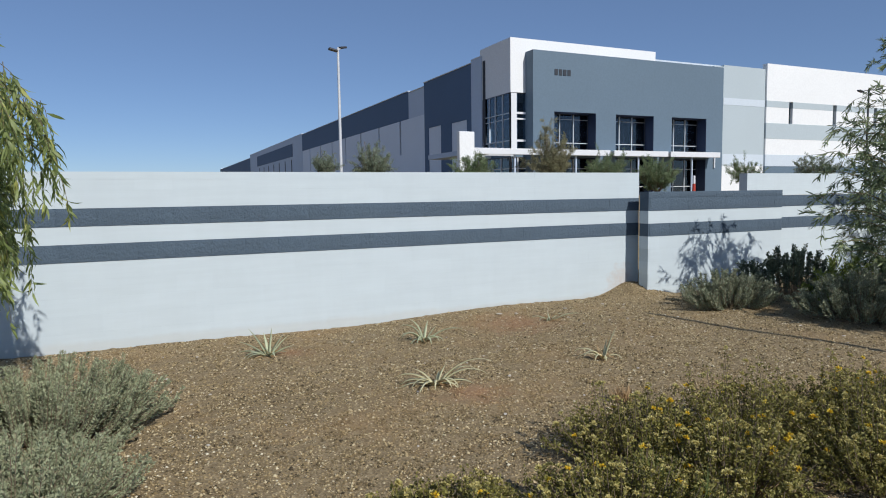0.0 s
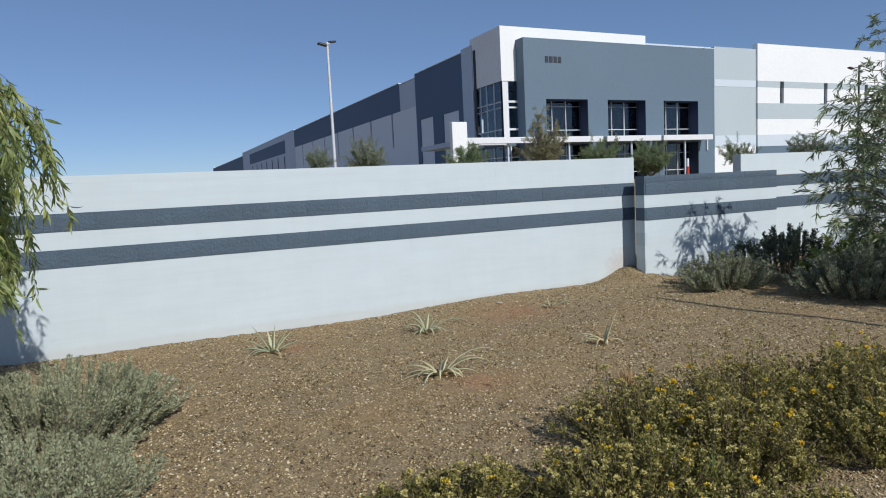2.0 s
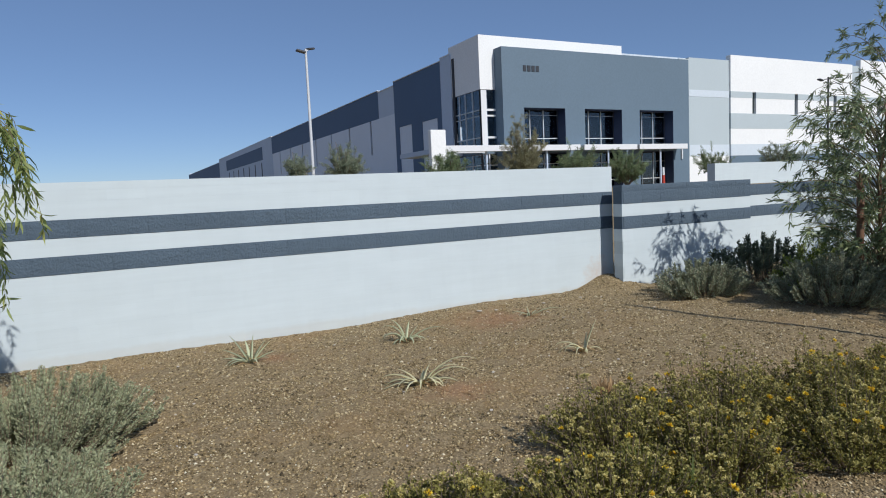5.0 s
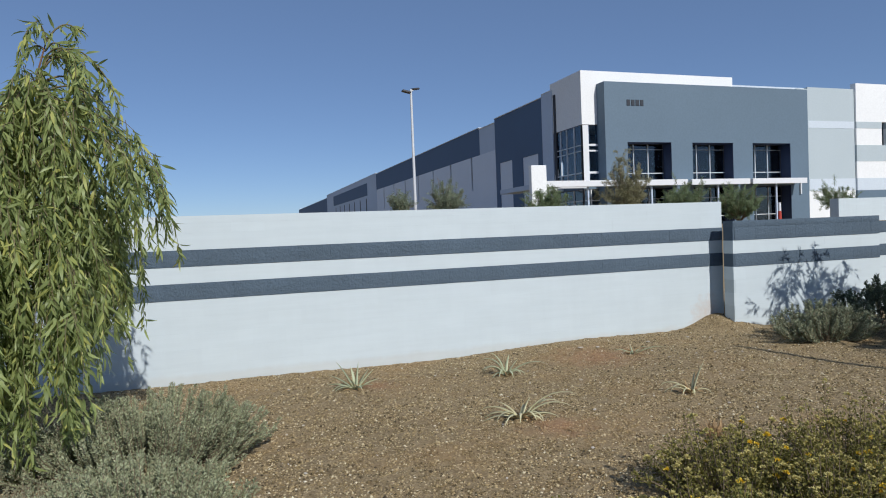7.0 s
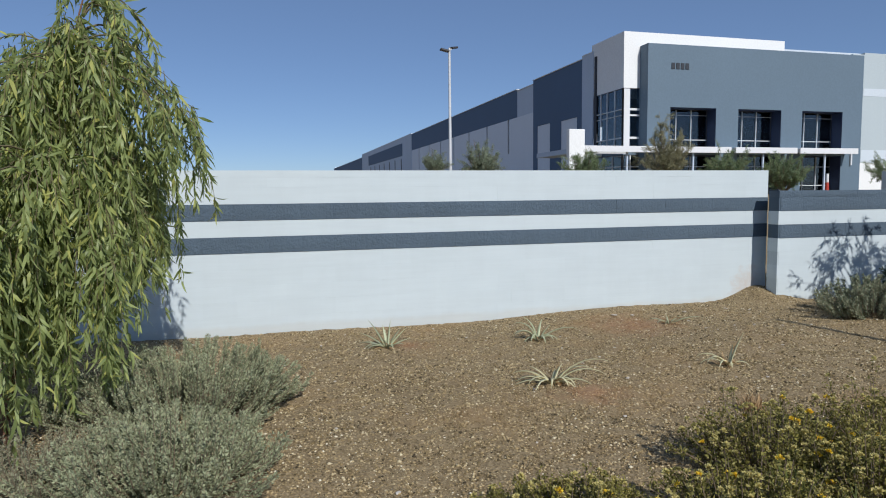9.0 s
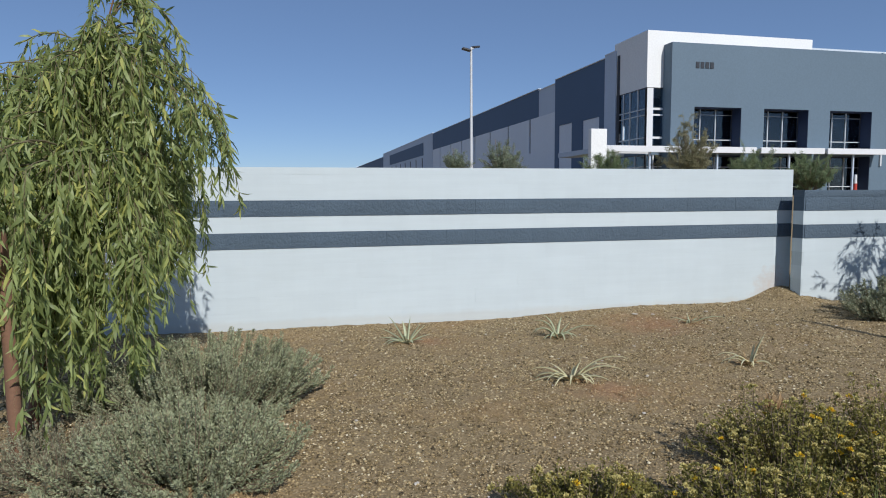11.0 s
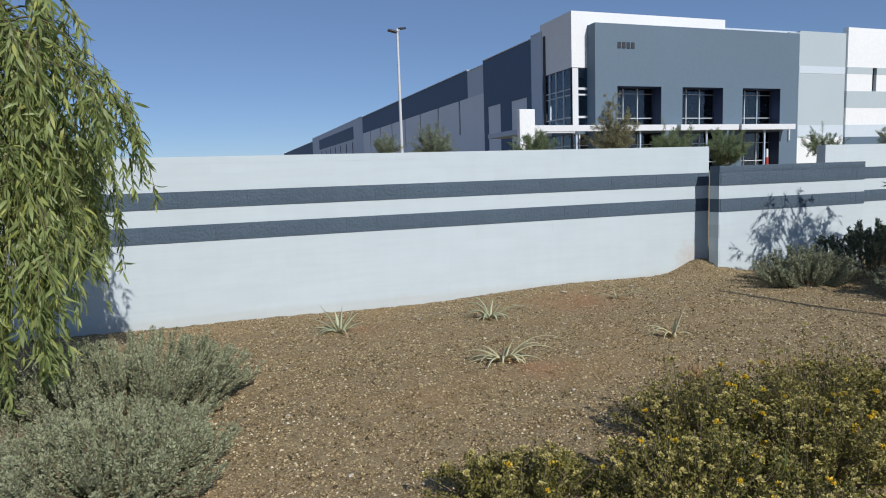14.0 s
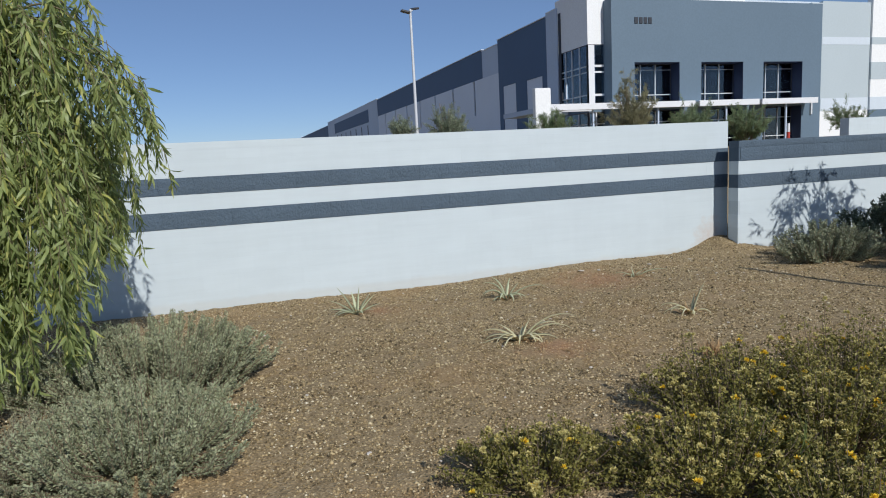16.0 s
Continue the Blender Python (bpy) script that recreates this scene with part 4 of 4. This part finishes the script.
def yucca(x, y, leaves, mat, seed, label, girth=1.0):
    """Strap leaves from one crown; each is (bearing in degrees, length, lift, droop)."""
    rng = np.random.default_rng(seed)
    z = float(ground_z(x, y))
    root = tagged(empty("yucca", (x, y, z)), label, "desert plant", "small yuccas")
    for bearing, L, lift, droop in leaves:
        a = radians(bearing + rng.normal(0, 6))
        side = np.array((-math.sin(a), math.cos(a), 0))
        sway = rng.normal(0, 0.12)
        k, ang = 9, lift
        pts, p = [], np.array((x + 0.015 * math.cos(a), y + 0.015 * math.sin(a), z - 0.01))
        for j in range(k):
            pts.append(p.copy())
            p = p + (np.array((math.cos(a) * math.cos(ang), math.sin(a) * math.cos(ang), math.sin(ang))) + side * sway * j / k) * L / (k - 1)
            ang -= droop * rng.uniform(0.8, 1.2) * (0.5 + j / k) / (k - 1)
            p[2] = max(p[2], z + 0.012)
        w = 0.0165 * girth * np.array((0.9, 1, 1, 0.95, 0.88, 0.75, 0.55, 0.35, 0.06)) * rng.uniform(0.8, 1.15)
        V, F = [], []
        tan = np.gradient(np.array(pts), axis=0)
        nor = np.cross(tan, side)
        nor /= np.linalg.norm(nor, axis=1)[:, None] + 1e-9
        for j in range(k):
            V += [pts[j] - side * w[j] + nor[j] * w[j] * 0.55, pts[j] + nor[j] * w[j] * 0.1, pts[j] + side * w[j] + nor[j] * w[j] * 0.55, pts[j] - nor[j] * w[j] * 0.45]
        for j in range(k - 1):
            b = j * 4
            for u, v in ((0, 1), (1, 2), (2, 3), (3, 0)):
                F.append((b + u, b + v, b + 4 + v, b + 4 + u))
        from_arrays("leaf", V, F, mat, root, "", True)
    lv = Leaves()
    for i in range(26):
        a = rng.uniform(0, 6.28)
        lv.add((x + 0.02 * math.cos(a), y + 0.02 * math.sin(a), z + rng.uniform(0.0, 0.05)), (math.cos(a), math.sin(a), rng.uniform(-0.15, 0.5)), rng.uniform(0.06, 0.16), 0.014)
    lv.made("withered_leaves", DRY_BLADE, root, rng, "dry brown leaves round the foot", 0.3, True)


yucca(1.31, -1.40, [(-30, 0.30, 0.95, 0.3), (-20, 0.26, 0.6, 0.5), (150, 0.36, 1.1, 0.3), (160, 0.34, 0.75, 0.6), (170, 0.30, 0.5, 0.8), (60, 0.30, 1.35, 0.1), (100, 0.26, 1.2, 0.2),
                     (240, 0.24, 0.9, 0.8), (200, 0.26, 0.55, 1.6), (270, 0.22, 0.7, 1.5), (-60, 0.22, 0.7, 1.2), (185, 0.28, 0.7, 2.0), (30, 0.26, 1.0, 0.3)],
      YUCCA_GREEN, 71, "small grey-green yucca with stiff upright leaves near the wall")
yucca(3.06, -1.44, [(135, 0.34, 1.45, 1.6), (150, 0.38, 1.35, 2.2), (-20, 0.24, 1.1, 0.4), (50, 0.26, 1.3, 0.3), (-30, 0.50, 0.75, 1.3), (160, 0.34, 1.0, 2.6), (185, 0.34, 1.1, 2.9), (230, 0.28, 1.1, 3.0),
                     (270, 0.26, 1.0, 2.8), (-60, 0.28, 1.0, 2.6), (-35, 0.26, 0.8, 2.4), (200, 0.24, 0.8, 2.4)],
      YUCCA_GREEN, 72, "small yucca with upright and fallen leaves")
yucca(2.44, -3.17, [(-28, 0.58, 0.98, 1.7), (-18, 0.50, 0.80, 1.8), (-38, 0.34, 0.55, 1.5), (5, 0.42, 0.9, 1.8), (150, 0.38, 0.75, 1.7), (165, 0.36, 0.6, 2.0), (190, 0.33, 0.9, 2.6), (135, 0.26, 0.9, 1.0),
                     (60, 0.16, 1.0, 0.9), (235, 0.28, 0.95, 2.4), (265, 0.30, 0.95, 2.5), (-65, 0.30, 0.9, 2.4), (212, 0.32, 0.8, 2.4), (175, 0.36, 0.45, 1.4), (-48, 0.24, 0.7, 2.2), (20, 0.20, 1.2, 0.6)],
      YUCCA_LEAF, 73, "pale yucca with long arching leaves on reddish soil", 0.95)
yucca(4.33, -3.07, [(-20, 0.36, 1.3, 0.3), (10, 0.22, 1.35, 0.5), (150, 0.34, 0.95, 2.2), (165, 0.30, 0.8, 2.2), (185, 0.30, 1.1, 2.9), (215, 0.24, 1.0, 2.8), (250, 0.20, 1.0, 2.6), (-50, 0.22, 0.9, 2.6)],
      YUCCA_LEAF, 74, "sparse pale yucca with thin curved leaves", 0.8)
yucca(4.95, -1.22, [(-28, 0.42, 0.55, 0.8), (-10, 0.22, 0.9, 1.2), (70, 0.12, 1.1, 0.6), (150, 0.24, 0.6, 1.4), (180, 0.20, 0.9, 2.4), (230, 0.18, 0.9, 2.2)],
      YUCCA_GREEN, 75, "tiny yucca seedling near the wall", 0.7)

# grass tufts in and beside the lantana
def grass_tuft(x, y, count, tall, mat, seed, label):
    rng = np.random.default_rng(seed)
    z = float(ground_z(x, y))
    root = tagged(empty("grass_tuft", (x, y, z)), label, "grass", "grass tufts")
    lv = Leaves()
    for i in range(count):
        lv.add(np.array((x, y, z)) + rng.normal(0, 0.035, 3) * (1, 1, 0), rng.normal(0, 0.30, 3) * (1, 1, 0.3) + (0, 0, 0.9), tall * rng.uniform(0.5, 1.1), rng.uniform(0.004, 0.008))
    lv.made("foliage", mat, root, rng, "", 0.25, True)


grass_tuft(3.62, -4.2, 140, 0.15, DRY_BLADE, 9, "dry straw-coloured grass tuft beside the lantana")
for x, y, n, tall, seed in ((2.54, -5.73, 34, 0.36, 91), (2.64, -5.98, 30, 0.36, 92), (4.05, -6.01, 34, 0.32, 93)):
    grass_tuft(x, y, n, tall, GRASS_BLADE, seed, "fresh green grass tuft growing through the lantana")

# tree stakes: one stands off to the side and throws its thin shadow over the gravel
for x, y, h, r in ((7.07, -4.9, 2.6, 0.040), (-1.60, -3.87, 1.45, 0.042), (9.13, -3.05, 1.70, 0.048)):
    root = tagged(empty("tree_stake", (x, y, 0)), "reddish-brown round wooden tree stake in the gravel", "stake", "tree stakes")
    t = Tubes(10)
    t.add(bend((x, y, -0.05), (x - 0.02, y, h), (0.01, 0, 0), 5), r, r * 0.92)
    t.made("pole", LODGEPOLE, root)
    part("pole_top", boxed(x - 0.02 - r * 0.6, x - 0.02 + r * 0.6, y - r * 0.6, y + r * 0.6, h - 0.02, h + 0.006, bevel=0.005), LODGEPOLE, root)

# ---- loose stones ----
OCTA_V = np.array(((1, 0, 0), (0, 1, 0), (-1, 0, 0), (0, -1, 0), (0, 0, 1), (0, 0, -1)), float)
OCTA_F = np.array(((0, 1, 4), (1, 2, 4), (2, 3, 4), (3, 0, 4), (1, 0, 5), (2, 1, 5), (3, 2, 5), (0, 3, 5)))


def gravel(count, x0, x1, y0, y1, r0, r1, seed):
    rng = np.random.default_rng(seed)
    x, y = rng.uniform(x0, x1, count), rng.uniform(y0, y1, count)
    r = r0 + (r1 - r0) * rng.uniform(0, 1, count) ** 3
    V = OCTA_V[None] * rng.uniform(0.6, 1.25, (count, 6, 1)) * r[:, None, None] * np.array((1, 0.85, 0.6))
    a = rng.uniform(0, 6.28, count)
    c, s = np.cos(a)[:, None], np.sin(a)[:, None]
    W = np.stack((V[..., 0] * c - V[..., 1] * s, V[..., 0] * s + V[..., 1] * c, V[..., 2]), -1)
    W += np.stack((x, y, ground_z(x, y) + r * 0.15), -1)[:, None]
    F = (OCTA_F[None] + np.arange(count)[:, None, None] * 6).reshape(-1, 3)
    ob = from_arrays("gravel", W.reshape(-1, 3), F, CRUSHED, None, "loose brown and tan crushed granite gravel")
    tagged(ob, category="gravel", kind="stuff")


gravel(90000, -2.4, 7.6, -5.6, -0.02, 0.0045, 0.015, 81)
gravel(50000, -1.2, 6.2, -5.6, -2.2, 0.005, 0.013, 85)
gravel(16000, -2.4, 7.6, -5.6, -0.02, 0.011, 0.021, 84)
gravel(9000, 7.3, 11.0, -4.4, -0.44, 0.006, 0.018, 82)
gravel(26000, 0.6, 6.4, -7.0, -5.6, 0.005, 0.016, 86)

rng = np.random.default_rng(83)
STONES = []
for i in range(5):
    bm = bmesh.new()
    bmesh.ops.create_icosphere(bm, subdivisions=1, radius=1)
    for v in bm.verts:
        v.co *= rng.uniform(0.75, 1.2)
        v.co.z *= 0.55
    me = bpy.data.meshes.new("stone")
    bm.to_mesh(me)
    bm.free()
    me.materials.append(PALE_STONE)
    STONES.append(me)
for i in range(90):
    x, y = rng.uniform(-1.2, 7.6), rng.uniform(-5.0, -0.05)
    s = rng.uniform(0.008, 0.017)
    ob = hang(new("stone", STONES[i % 5]), ground)
    ob.location = (x, y, float(ground_z(x, y)) + s * 0.25)
    ob.scale = (s * rng.uniform(0.8, 1.7), s, s)
    ob.rotation_euler = (0, 0, rng.uniform(0, 6))
for x, y, s_x, s_y in ((4.56, -0.58, 0.060, 0.03), (4.78, -0.66, 0.035, 0.02), (5.62, -0.62, 0.045, 0.025), (6.35, -0.55, 0.03, 0.03)):
    ob = hang(new("stone", STONES[1]), ground)
    ob.location = (x, y, float(ground_z(x, y)) + 0.012)
    ob.scale = (s_x, s_y, 0.022)
    ob.rotation_euler = (0, 0.1, 0.3)
